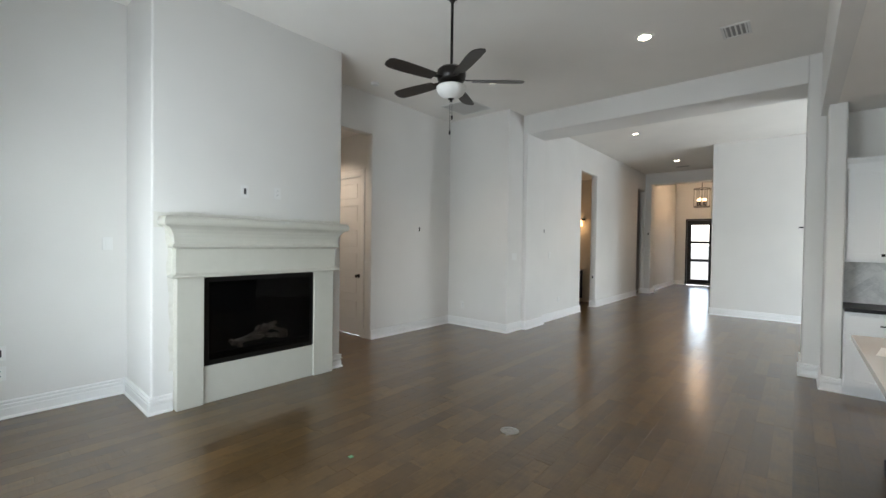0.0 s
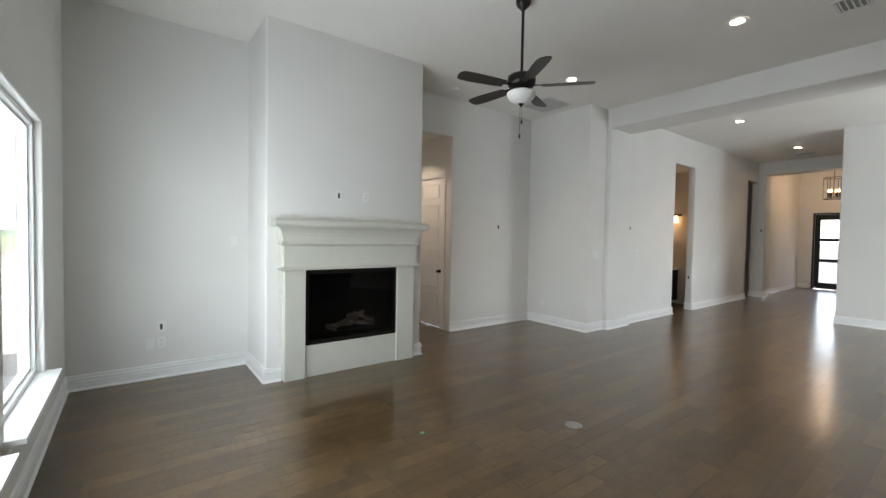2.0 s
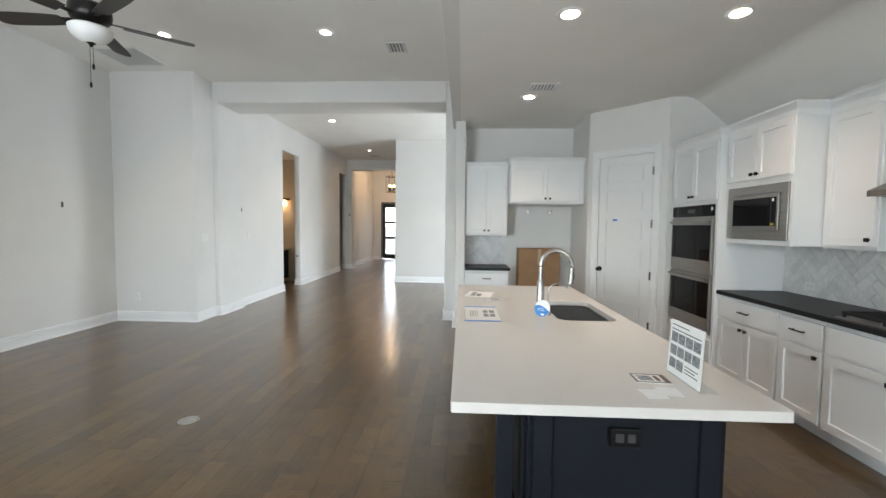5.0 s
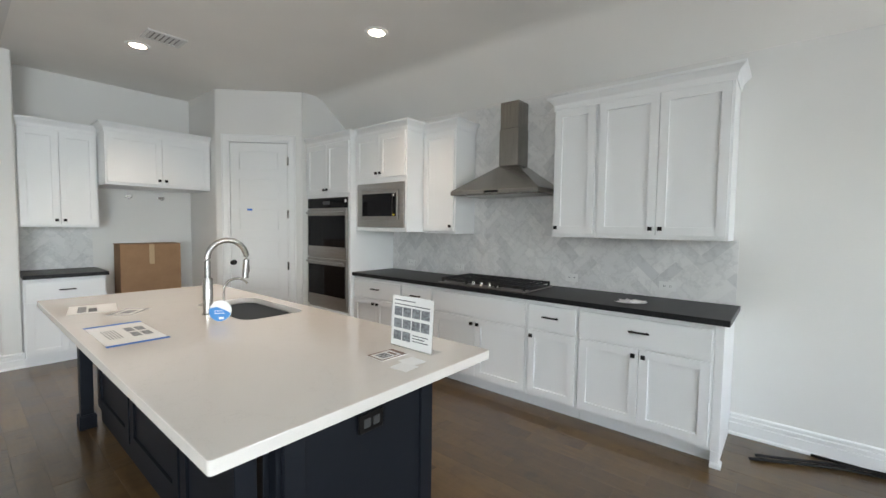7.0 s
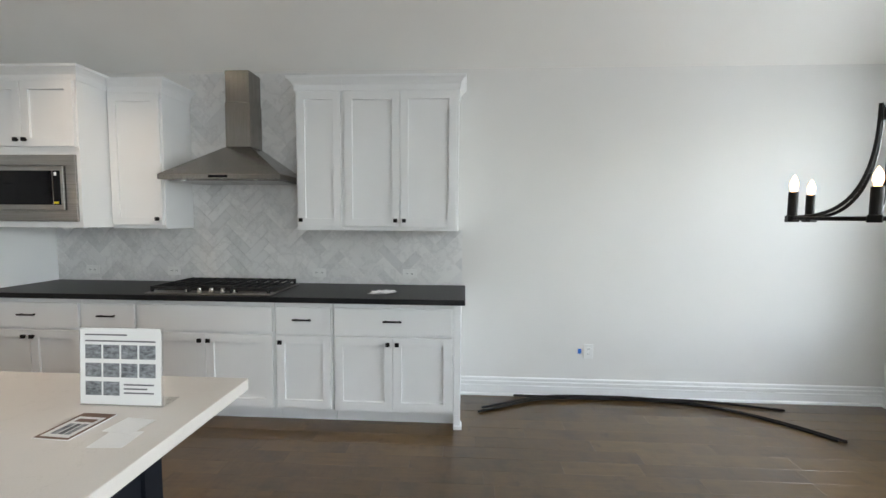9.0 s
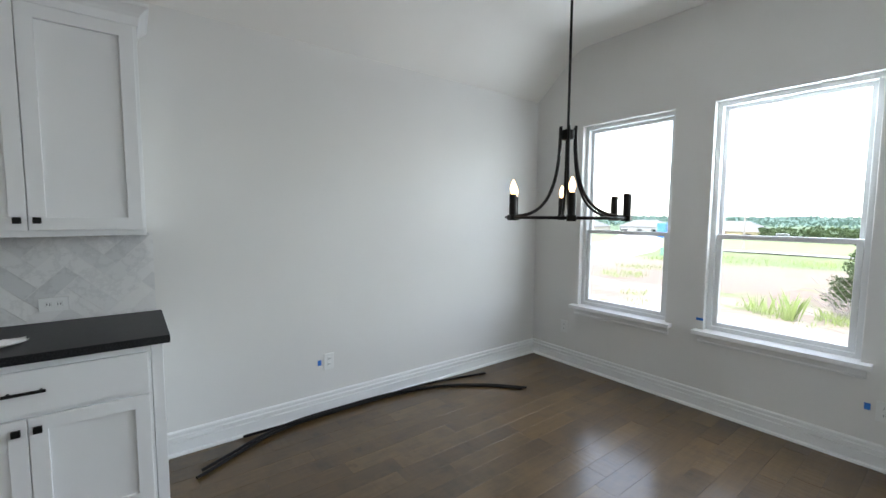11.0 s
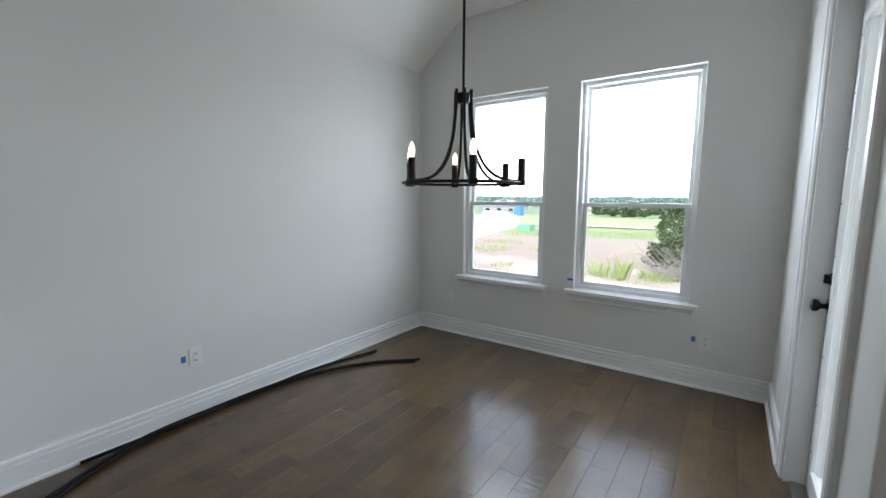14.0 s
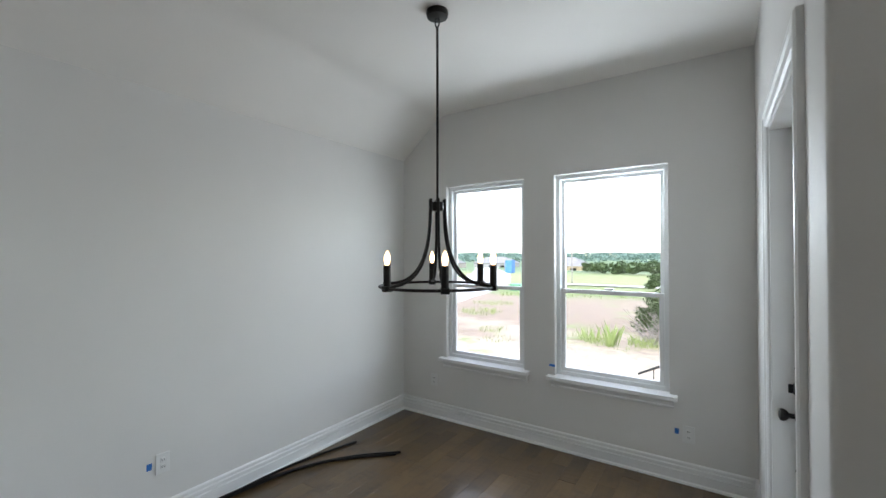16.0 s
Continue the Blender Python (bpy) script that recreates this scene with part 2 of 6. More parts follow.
M_GLASS = glass_mat("window_glass", (0.97, 0.985, 0.98))
# darkened to dim the daylight that the front door panes let through
M_DOORGLASS = glass_mat("dimmed_door_glass", (0.72, 0.75, 0.77))
M_ACRYLIC = glass_mat("clear_acrylic", (0.96, 0.97, 0.97))


def glow(name, col, strength):
    m = bpy.data.materials.new(name)
    m.use_nodes = True
    b = bsdf(m)
    b.inputs["Base Color"].default_value = (0.8, 0.8, 0.8, 1)
    b.inputs["Emission Color"].default_value = (*col, 1)
    b.inputs["Emission Strength"].default_value = strength
    return m


M_LED = glow("led_disc", (1.0, 0.62, 0.33), 1.0)
M_BULB = glow("candle_bulb", (1.0, 0.62, 0.30), 3.0)
M_SCONCE = glow("sconce_glass", (1.0, 0.60, 0.28), 1.5)
M_FROST = mat("frosted_glass_bowl", (0.78, 0.77, 0.74), 0.35)


# ---- building blocks ----
def part(name, bm, material, parent=None, label="", at=None):
    """Link a bmesh, made in world metres (or moved there by at), as one mesh object under its thing or part."""
    if at is not None:
        bm.transform(at)
    me = bpy.data.meshes.new(name)
    bmesh.ops.recalc_face_normals(bm, faces=bm.faces)
    bm.to_mesh(me)
    bm.free()
    me.materials.append(material)
    ob = new(name, me)
    if parent is not None:
        ob.parent = parent
        if parent.type == 'EMPTY':
            ob.matrix_parent_inverse = Matrix.Translation(-parent.location)
    if label:
        ob["label"] = label
    return ob


def thing(name, loc, label, category, group="", kind=""):
    ob = new(name)
    ob.location = loc
    ob.empty_display_size = 0.1
    return tagged(ob, label, category, group, kind)


def solid(name, bm, material, label, category, group="", kind="", at=None):
    """A thing that is one mesh, its origin at the middle of its base."""
    if at is not None:
        bm.transform(at)
    xs = [v.co for v in bm.verts]
    lo = Vector((min(c.x for c in xs), min(c.y for c in xs), min(c.z for c in xs)))
    hi = Vector((max(c.x for c in xs), max(c.y for c in xs), max(c.z for c in xs)))
    o = Vector(((lo.x + hi.x) / 2, (lo.y + hi.y) / 2, lo.z))
    bm.transform(Matrix.Translation(-o))
    ob = part(name, bm, material)
    ob.location = o
    return tagged(ob, label, category, group, kind)


def structure(name, bm, material, label, parent=None):
    return tagged(part(name, bm, material, parent), label, "", "", "structure")


def box(bm, x0, x1, y0, y1, z0, z1, bev=0.0, seg=2):
    g = bmesh.ops.create_cube(bm, size=1.0)
    vs = g["verts"]
    for v in vs:
        v.co = Vector((x0 if v.co.x < 0 else x1, y0 if v.co.y < 0 else y1, z0 if v.co.z < 0 else z1))
    if bev:
        es = list({e for v in vs for e in v.link_edges})
        bmesh.ops.bevel(bm, geom=es, offset=bev, segments=seg, profile=0.5, affect='EDGES')
    return bm


def boxes(*specs, bev=0.0, seg=2):
    bm = bmesh.new()
    for s in specs:
        box(bm, *s, bev=bev, seg=seg)
    return bm


def lathe(bm, prof, centre=(0, 0, 0), n=24, axis='z', cap=True):
    """Turn (radius, height) pairs about an upright axis."""
    rings = []
    for r, h in prof:
        ring = []
        for i in range(n):
            a = 2 * math.pi * i / n
            p = Vector((r * math.cos(a), r * math.sin(a), h))
            if axis == 'x':
                p = Vector((p.z, p.x, p.y))
            elif axis == 'y':
                p = Vector((p.x, p.z, p.y))
            ring.append(bm.verts.new(p + Vector(centre)))
        rings.append(ring)
    for a, b in zip(rings, rings[1:]):
        for i in range(n):
            bm.faces.new((a[i], a[(i + 1) % n], b[(i + 1) % n], b[i]))
    if cap:
        bm.faces.new(rings[0])
        bm.faces.new(rings[-1])
    return bm


def tube(bm, pts, r, n=10, flat=1.0):
    """A round bar along a line of points."""
    pts = [Vector(p) for p in pts]
    rings = []
    up = Vector((0, 0, 1))
    for i, p in enumerate(pts):
        t = (pts[min(i + 1, len(pts) - 1)] - pts[max(i - 1, 0)]).normalized()
        s = t.cross(up)
        if s.length < 1e-3:
            s = t.cross(Vector((1, 0, 0)))
        s.normalize()
        u = s.cross(t)
        rings.append([bm.verts.new(p + (s * math.cos(2 * math.pi * k / n) + u * math.sin(2 * math.pi * k / n) * flat) * r) for k in range(n)])
    for a, b in zip(rings, rings[1:]):
        for k in range(n):
            bm.faces.new((a[k], a[(k + 1) % n], b[(k + 1) % n], b[k]))
    bm.faces.new(rings[0])
    bm.faces.new(rings[-1])
    return bm


def smooth(ob, angle=40):
    for p in ob.data.polygons:
        p.use_smooth = True
    bm = bmesh.new()
    bm.from_mesh(ob.data)
    for e in bm.edges:
        if len(e.link_faces) == 2 and e.calc_face_angle(0) > radians(angle):
            e.smooth = False
    bm.to_mesh(ob.data)
    bm.free()
    return ob


def sweep(bm, pts, prof, side=1, closed=False):
    """Carry a (outward, height) outline along a level line with mitred corners."""
    pts = [Vector((p[0], p[1], 0)) for p in pts]
    n = len(pts)
    rings = []
    for i, p in enumerate(pts):
        ds = []
        if i > 0 or closed:
            ds.append((p - pts[i - 1]).normalized())
        if i < n - 1 or closed:
            ds.append((pts[(i + 1) % n] - p).normalized())
        ns = [Vector((-d.y, d.x, 0)) * side for d in ds]
        m = sum(ns, Vector()) / len(ns)
        m = m / max(m.length_squared, 0.2)
        rings.append([bm.verts.new(p + m * d + Vector((0, 0, z))) for d, z in prof])
    k = len(prof)
    pairs = list(zip(rings, rings[1:])) + ([(rings[-1], rings[0])] if closed else [])
    for a, b in pairs:
        for j in range(k):
            bm.faces.new((a[j], a[(j + 1) % k], b[(j + 1) % k], b[j]))
    if not closed:
        bm.faces.new(rings[0])
        bm.faces.new(rings[-1])
    return bm


def wall(name, axis, face, back, a0, a1, z0, z1, label, openings=(), rounds=(), material=None, radius=0.02):
    """A wall along x or y with thickness and real openings; drywall corners round over."""
    xs = sorted({a0, a1, *[v for o in openings for v in o[:2]]})
    zs = sorted({z0, z1, *[v for o in openings for v in o[2:]]})
    hole = lambda a, z: any(o[0] < a < o[1] and o[2] < z < o[3] for o in openings)
    full = {(i, j) for i in range(len(xs) - 1) for j in range(len(zs) - 1) if not hole((xs[i] + xs[i + 1]) / 2, (zs[j] + zs[j + 1]) / 2)}
    bm = bmesh.new()
    P = lambda a, d, z: bm.verts.new((a, d, z) if axis == 'x' else (d, a, z))
    for i, j in full:
        a, b, c, d = xs[i], xs[i + 1], zs[j], zs[j + 1]
        for f in (face, back):
            bm.faces.new([P(a, f, c), P(b, f, c), P(b, f, d), P(a, f, d)])
        for (ni, nj), q in (((i - 1, j), ((a, c), (a, d))), ((i + 1, j), ((b, c), (b, d))), ((i, j - 1), ((a, c), (b, c))), ((i, j + 1), ((a, d), (b, d)))):
            if (ni, nj) not in full:
                (u, w), (u2, w2) = q
                bm.faces.new([P(u, face, w), P(u2, face, w2), P(u2, back, w2), P(u, back, w)])
    bmesh.ops.remove_doubles(bm, verts=bm.verts, dist=1e-5)
    bmesh.ops.recalc_face_normals(bm, faces=bm.faces)
    pick = []
    for e in bm.edges:
        if len(e.link_faces) != 2 or e.calc_face_angle(0) < 0.8:
            continue
        m = (e.verts[0].co + e.verts[1].co) / 2
        a, d = (m.x, m.y) if axis == 'x' else (m.y, m.x)
        on_face = abs(d - face) < 1e-4 or abs(d - back) < 1e-4
        edge_hole = on_face and any(o[0] - 1e-4 <= a <= o[1] + 1e-4 and o[2] - 1e-4 <= m.z <= o[3] + 1e-4 for o in openings) and m.z > z0 + 1e-3
        if edge_hole or (on_face and any(abs(a - r) < 1e-4 for r in rounds) and abs(e.verts[0].co.z - e.verts[1].co.z) > 0.1):
            pick.append(e)
    if pick:
        bmesh.ops.bevel(bm, geom=pick, offset=radius, segments=4, profile=0.5, affect='EDGES')
    ob = structure(name, bm, material or M_WALL, label)
    return smooth(ob, 30)


def block(name, x0, x1, y0, y1, z0, z1, label, rounds=(), material=None, radius=0.02):
    """A boxed-out piece of wall with the given upright corners rounded; rounds holds (x, y) pairs or 'under'."""
    bm = boxes((x0, x1, y0, y1, z0, z1))
    pick = []
    for e in bm.edges:
        a, b = e.verts[0].co, e.verts[1].co
        if abs(a.z - b.z) > 0.05:
            if any(abs(a.x - r[0]) < 1e-4 and abs(a.y - r[1]) < 1e-4 for r in rounds if r != 'under'):
                pick.append(e)
        elif 'under' in rounds and abs(a.z - z0) < 1e-4 and abs(a.x - b.x) > 0.05:
            pick.append(e)
    if pick:
        bmesh.ops.bevel(bm, geom=pick, offset=radius, segments=4, profile=0.5, affect='EDGES')
    return smooth(structure(name, bm, material or M_WALL, label), 30)


# ---- the shell ----
ZL, ZK, ZF = 3.80, 3.06, 4.05          # ceilings: living and hall, kitchen, entry
WX, EX, SY, NY = -4.42, 4.10, 0.35, 7.45
NSY, NWX = -1.87, 1.06                 # breakfast nook: window wall and patio wall

wall("wall_west", 'y', WX, WX - 0.15, 0.20, 7.10, 0, ZL, "white painted living room wall with an opening to a side hall", [(4.02, 5.06, 0, 3.19)])
wall("wall_south", 'x', SY, SY - 0.15, WX - 0.15, NWX - 0.15, 0, ZL, "white painted wall with tall windows", [(-3.33, -2.08, 0.50, 2.36), (-1.80, -0.55, 0.50, 2.36)], radius=0.012)
wall("wall_patio", 'y', NWX, NWX - 0.15, NSY - 0.15, SY, 0, ZL, "white painted wall with a patio door", [(-0.94, -0.02, 0, 2.27)], rounds=(SY,))
wall("wall_nook", 'x', NSY, NSY - 0.15, NWX - 0.15, EX + 0.15, 0, 3.3, "white painted window wall of the breakfast nook", [(1.58, 2.44, 0.62, 2.33), (2.72, 3.55, 0.62, 2.33)], radius=0.006)
wall("wall_east", 'y', EX, EX + 0.15, NSY, NY + 4.6, 0, ZL, "white painted kitchen wall", [(8.5, 11.1, 0.55, 2.45)])
wall("wall_kitchen_north", 'x', NY, NY + 0.15, 0.98, EX, 0, ZL, "white painted wall behind the fridge bay")
wall("wall_pantry_side", 'y', 2.655, 2.74, 6.62, NY, 0, ZK, "white painted side wall of the fridge bay")
wall("wall_pantry_oven", 'x', 5.87, 5.97, 3.37, EX, 0, ZK, "white painted wall beside the ovens")

# diagonal pantry wall, built along its own line
PAN = Matrix.Translation((2.645, 6.605, 0)) @ Matrix.Rotation(radians(-45), 4, 'Z')
wall("wall_pantry", 'x', 0.0, 0.11, 0.0, 1.03, 0, ZK, "white painted diagonal pantry wall", [(0.148, 0.878, 0, 2.46)], rounds=(0.0, 1.03)).matrix_world = PAN

block("wall_chimney", WX - 0.05, -3.61, 1.98, 3.92, 0, ZL, "white painted chimney breast", ((-3.61, 1.98), (-3.61, 3.92)))
block("wall_jog", WX - 0.15, -3.13, 6.95, 7.60, 0, ZL, "white painted wall corner by the hall", ((-3.13, 6.95),))
wall("wall_hall_west", 'y', -3.13, -3.28, 7.60, 19.60, 0, ZF, "white painted hall wall with two cased openings", [(10.05, 11.02, 0, 3.20), (14.36, 15.16, 0, 3.25)])
block("wall_pilaster_west", -3.14, -3.05, 7.44, 8.10, 0, ZL, "white painted pilaster under the beam", ((-3.05, 7.44), (-3.05, 8.10)))
block("wall_pilaster_east", 0.66, 0.84, 7.44, 8.10, 0, ZL, "white painted pilaster under the beam", ((0.66, 7.44), (0.66, 8.10)))
block("wall_column", 0.83, 0.98, 6.97, 7.60, 0, ZK + 0.04, "white painted column at the end of the kitchen wall", ((0.83, 6.97), (0.98, 6.97)))
block("wall_beam", -3.05, 0.66, 7.44, 8.10, 3.47, ZL, "white painted ceiling beam", ('under',))
block("wall_riser", 0.78, 0.90, SY, 7.44, ZK - 0.002, ZL, "white painted face between the two ceiling heights")
wall("wall_dining", 'x', 11.87, 12.02, -0.87, EX, 0, ZL, "white painted wall at the end of the dining space", rounds=(-0.87,))
wall("wall_hall_east", 'y', -0.87, -0.72, 12.02, 19.60, 0, ZF, "white painted entry wall")
wall("wall_entry", 'x', 19.50, 19.65, -3.28, -0.72, 0, ZF, "white painted wall with the front door", [(-2.76, -1.80, 0, 2.58)])
block("wall_entry_beam", -3.13, -0.87, 15.18, 15.62, 3.46, ZF, "white painted beam before the entry", ('under',))
block("wall_entry_pilaster", -3.14, -2.95, 15.18, 15.62, 0, 3.46, "white painted pilaster by the entry", ((-2.95, 15.18), (-2.95, 15.62)))

# side hall, powder room and bedroom hall, seen through their openings
wall("wall_side_hall_north", 'x', 5.07, 5.20, -6.40, WX - 0.15, 0, 3.3, "white painted side hall wall with a door", [(-5.46, -4.68, 0, 2.60)])
wall("wall_side_hall_south", 'x', 3.95, 3.85, -6.40, WX - 0.15, 0, 3.3, "white painted side hall wall")
wall("wall_side_hall_end", 'y', -6.40, -6.50, 3.85, 5.20, 0, 3.3, "white painted side hall end")
wall("wall_powder_south", 'x', 9.40, 9.30, -5.2, -3.28, 0, 3.3, "warm white powder room wall")
wall("wall_powder_north", 'x', 11.75, 11.85, -5.2, -3.28, 0, 3.3, "warm white powder room wall", material=M_TAN)
wall("wall_powder_west", 'y', -5.2, -5.3, 9.30, 11.85, 0, 3.3, "warm white powder room wall", material=M_TAN)
wall("wall_bedroom_hall_north", 'x', 15.75, 15.85, -5.2, -3.28, 0, 3.4, "white painted bedroom hall wall")
wall("wall_bedroom_hall_south", 'x', 13.6, 13.5, -5.2, -3.28, 0, 3.4, "white painted bedroom hall wall")
wall("wall_bedroom_hall_west", 'y', -5.2, -5.3, 13.5, 15.85, 0, 3.4, "white painted bedroom hall wall")


LIVING_CANS = ((-0.71, 5.78), (-2.70, 5.80))
KITCHEN_CANS = ((1.71, 5.86), (1.70, 3.94), (2.90, 3.95))
HALL_CANS = ((-1.96, 9.90), (-1.89, 13.37))
SIDE_CANS = ((-5.1, 4.5),)


def cut_holes(bm, z, cans, h=0.064):
    """Square cut-outs for recessed lights in the underside of a ceiling."""
    for x, y in cans:
        for co, no in (((x - h, y, 0), (1, 0, 0)), ((x + h, y, 0), (1, 0, 0)), ((x, y - h, 0), (0, 1, 0)), ((x, y + h, 0), (0, 1, 0))):
            bmesh.ops.bisect_plane(bm, geom=bm.verts[:] + bm.edges[:] + bm.faces[:], plane_co=co, plane_no=no)
    gone = []
    for f in bm.faces:
        c = f.calc_center_median()
        if abs(c.z - z) < 0.01 and abs(f.normal.z) > 0.9 and any(abs(c.x - x) < h and abs(c.y - y) < h for x, y in cans):
            gone.append(f)
    bmesh.ops.delete(bm, geom=gone, context='FACES')
    return bm


def slab(name, x0, x1, y0, y1, z0, label, cans=()):
    bm = boxes((x0, x1, y0, y1, z0, z0 + 0.12))
    return structure(name, cut_holes(bm, z0, cans), M_CEIL, label)


slab("ceiling_living", WX - 0.15, 0.80, SY - 0.15, 7.5, ZL, "white painted flat ceiling of the living room", LIVING_CANS)
slab("ceiling_hall", -3.28, EX + 0.15, 7.5, 15.4, ZL + 0.002, "white painted flat ceiling of the hall", HALL_CANS)
slab("ceiling_entry", -3.28, -0.72, 15.4, 19.65, ZF, "white painted higher ceiling of the entry")
# out of view; added to cut the sky's streak on the hall floor
slab("ceiling_sky_block_front", -5.0, 1.0, 19.65, 22.6, 2.95, "plain unseen soffit added beyond the front door to block sky light")
# unseen too; added to keep open sky off the patio door glass
slab("ceiling_sky_block_patio", -4.6, 0.90, -4.2, 0.19, 2.85, "plain unseen soffit added over the patio to block sky light")
slab("ceiling_side_hall", -6.5, WX - 0.15, 3.85, 5.2, 3.25, "white painted side hall ceiling", SIDE_CANS)
slab("ceiling_powder", -5.3, -3.28, 9.3, 11.85, 3.25, "white painted powder room ceiling")
slab("ceiling_bedroom_hall", -5.3, -3.28, 13.5, 15.85, 3.35, "white painted bedroom hall ceiling")
# kitchen ceiling: flat, then raked down to the outer wall
kc = bmesh.new()
outline = [(0.88, ZK + 0.002), (3.62, ZK), (EX + 0.05, 2.62), (EX + 0.15, 2.62), (EX + 0.15, ZK + 0.6), (0.88, ZK + 0.6)]
for y in (NSY - 0.05, NY + 0.05):
    kc.faces.new([kc.verts.new((x, y, z)) for x, z in outline])
kc.verts.ensure_lookup_table()
for i in range(6):
    j = (i + 1) % 6
    kc.faces.new((kc.verts[i], kc.verts[j], kc.verts[6 + j], kc.verts[6 + i]))
fold = [e for e in kc.edges if all(abs(v.co.x - 3.62) < 1e-4 and abs(v.co.z - ZK) < 1e-4 for v in e.verts)]
bmesh.ops.bevel(kc, geom=fold, offset=0.09, segments=4, profile=0.5, affect='EDGES')
bmesh.ops.recalc_face_normals(kc, faces=kc.faces)
smooth(structure("ceiling_kitchen", cut_holes(kc, ZK, KITCHEN_CANS), M_CEIL, "white painted kitchen ceiling raked down to the outer wall"), 30)

# ---- baseboards ----
BASE = [(0, 0.0), (0.030, 0.0), (0.030, 0.006), (0.026, 0.015), (0.018, 0.019), (0.016, 0.022), (0.016, 0.082), (0.008, 0.087), (0.008, 0.095), (0.020, 0.099), (0.020, 0.117), (0.010, 0.122), (0.010, 0.131), (0.018, 0.135), (0.017, 0.146), (0.008, 0.152), (0, 0.152)]


def baseboard(name, pts, side=1, label="white profiled baseboard"):
    return structure(name, sweep(bmesh.new(), pts, BASE, side), M_TRIM, label)


baseboard("baseboard_living_south", [(-3.61, 2.14), (-3.61, 1.98), (WX, 1.98), (WX, SY), (NWX, SY), (NWX, 0.08)], 1)
baseboard("baseboard_chimney", [(WX, 3.92), (-3.61, 3.92), (-3.61, 3.77)], 1)
baseboard("baseboard_living_west", [(WX, 5.06), (WX, 6.95), (-3.13, 6.95), (-3.13, 7.44), (-3.05, 7.44), (-3.05, 8.10), (-3.13, 8.10), (-3.13, 10.05), (-3.28, 10.05)], -1)
baseboard("baseboard_hall_west", [(-3.28, 11.02), (-3.13, 11.02), (-3.13, 14.36), (-3.28, 14.36)], -1)
baseboard("baseboard_entry_west", [(-3.28, 15.16), (-3.13, 15.17), (-2.95, 15.18), (-2.95, 15.62), (-3.13, 15.62), (-3.13, 19.50), (-2.84, 19.50)], -1)
baseboard("baseboard_dining", [(-0.87, 19.5), (-0.87, 11.87), (EX, 11.87), (EX, 7.60), (0.98, 7.60), (0.98, 8.10)], -1)
baseboard("baseboard_column", [(0.84, 8.10), (0.66, 8.10), (0.66, 7.44), (0.83, 7.44), (0.83, 6.97), (0.98, 6.97), (0.98, 7.0)], -1)
baseboard("baseboard_kitchen", [(EX, 1.50), (EX, NSY), (NWX, NSY), (NWX, -1.03)], -1)
baseboard("baseboard_pantry", [(2.655, NY), (2.655, 6.60), (2.70, 6.55)], -1)
baseboard("baseboard_side_hall", [(-4.60, 5.07), (WX - 0.15, 5.07)], -1)


# ---- windows and doors ----
FACE_N = Matrix.Rotation(math.pi, 4, 'Z')              # room lies towards +y
FACE_E = Matrix.Rotation(math.pi / 2, 4, 'Z')          # room lies towards +x
FACE_W = Matrix.Rotation(-math.pi / 2, 4, 'Z')         # room lies towards -x


def place(x, y, turn=None, z=0.0):
    return Matrix.Translation((x, y, z)) @ (turn or Matrix())


def frame_bm(x0, x1, z0, z1, y0, y1, w, bev=0.004):
    """A mitred ring of bars round a rectangle that stands along x."""
    bm = bmesh.new()
    loops = []
    for o, y in ((0, y0), (0, y1), (w, y1), (w, y0)):
        loops.append([bm.verts.new(p) for p in ((x0 + o, y, z0 + o), (x1 - o, y, z0 + o), (x1 - o, y, z1 - o), (x0 + o, y, z1 - o))])
    for i in range(4):
        a, b = loops[i], loops[(i + 1) % 4]
        for k in range(4):
            q = (k + 1) % 4
            bm.faces.new((a[k], a[q], b[q], b[k]))
    if bev:
        bmesh.ops.recalc_face_normals(bm, faces=bm.faces)
        bmesh.ops.bevel(bm, geom=[e for e in bm.edges if e.calc_face_angle(0) > 0.5], offset=bev, segments=2, profile=0.5, affect='EDGES')
    return bm


def sashes(win, at, w, z0, z1, zm):
    """Upper and lower sash of a single-hung window."""
    up = part("upper_sash", frame_bm(0.034, w - 0.034, zm - 0.005, z1 - 0.034, 0.098, 0.126, 0.030), M_VINYL, win, at=at)
    lo = part("lower_sash", frame_bm(0.036, w - 0.036, z0 + 0.03, zm + 0.030, 0.064, 0.096, 0.034), M_VINYL, win, at=at)
    p1 = part("pane", boxes((0.06, w - 0.06, 0.108, 0.112, zm + 0.022, z1 - 0.06)), M_GLASS, up, at=at)
    p2 = part("pane", boxes((0.066, w - 0.066, 0.078, 0.082, z0 + 0.06, zm)), M_GLASS, lo, at=at)
    for p in (p1, p2):
        p.visible_shadow = False
    part("sash_lock", boxes((w / 2 - 0.035, w / 2 + 0.035, 0.045, 0.075, zm + 0.036, zm + 0.05), bev=0.004), M_VINYL, lo, at=at)


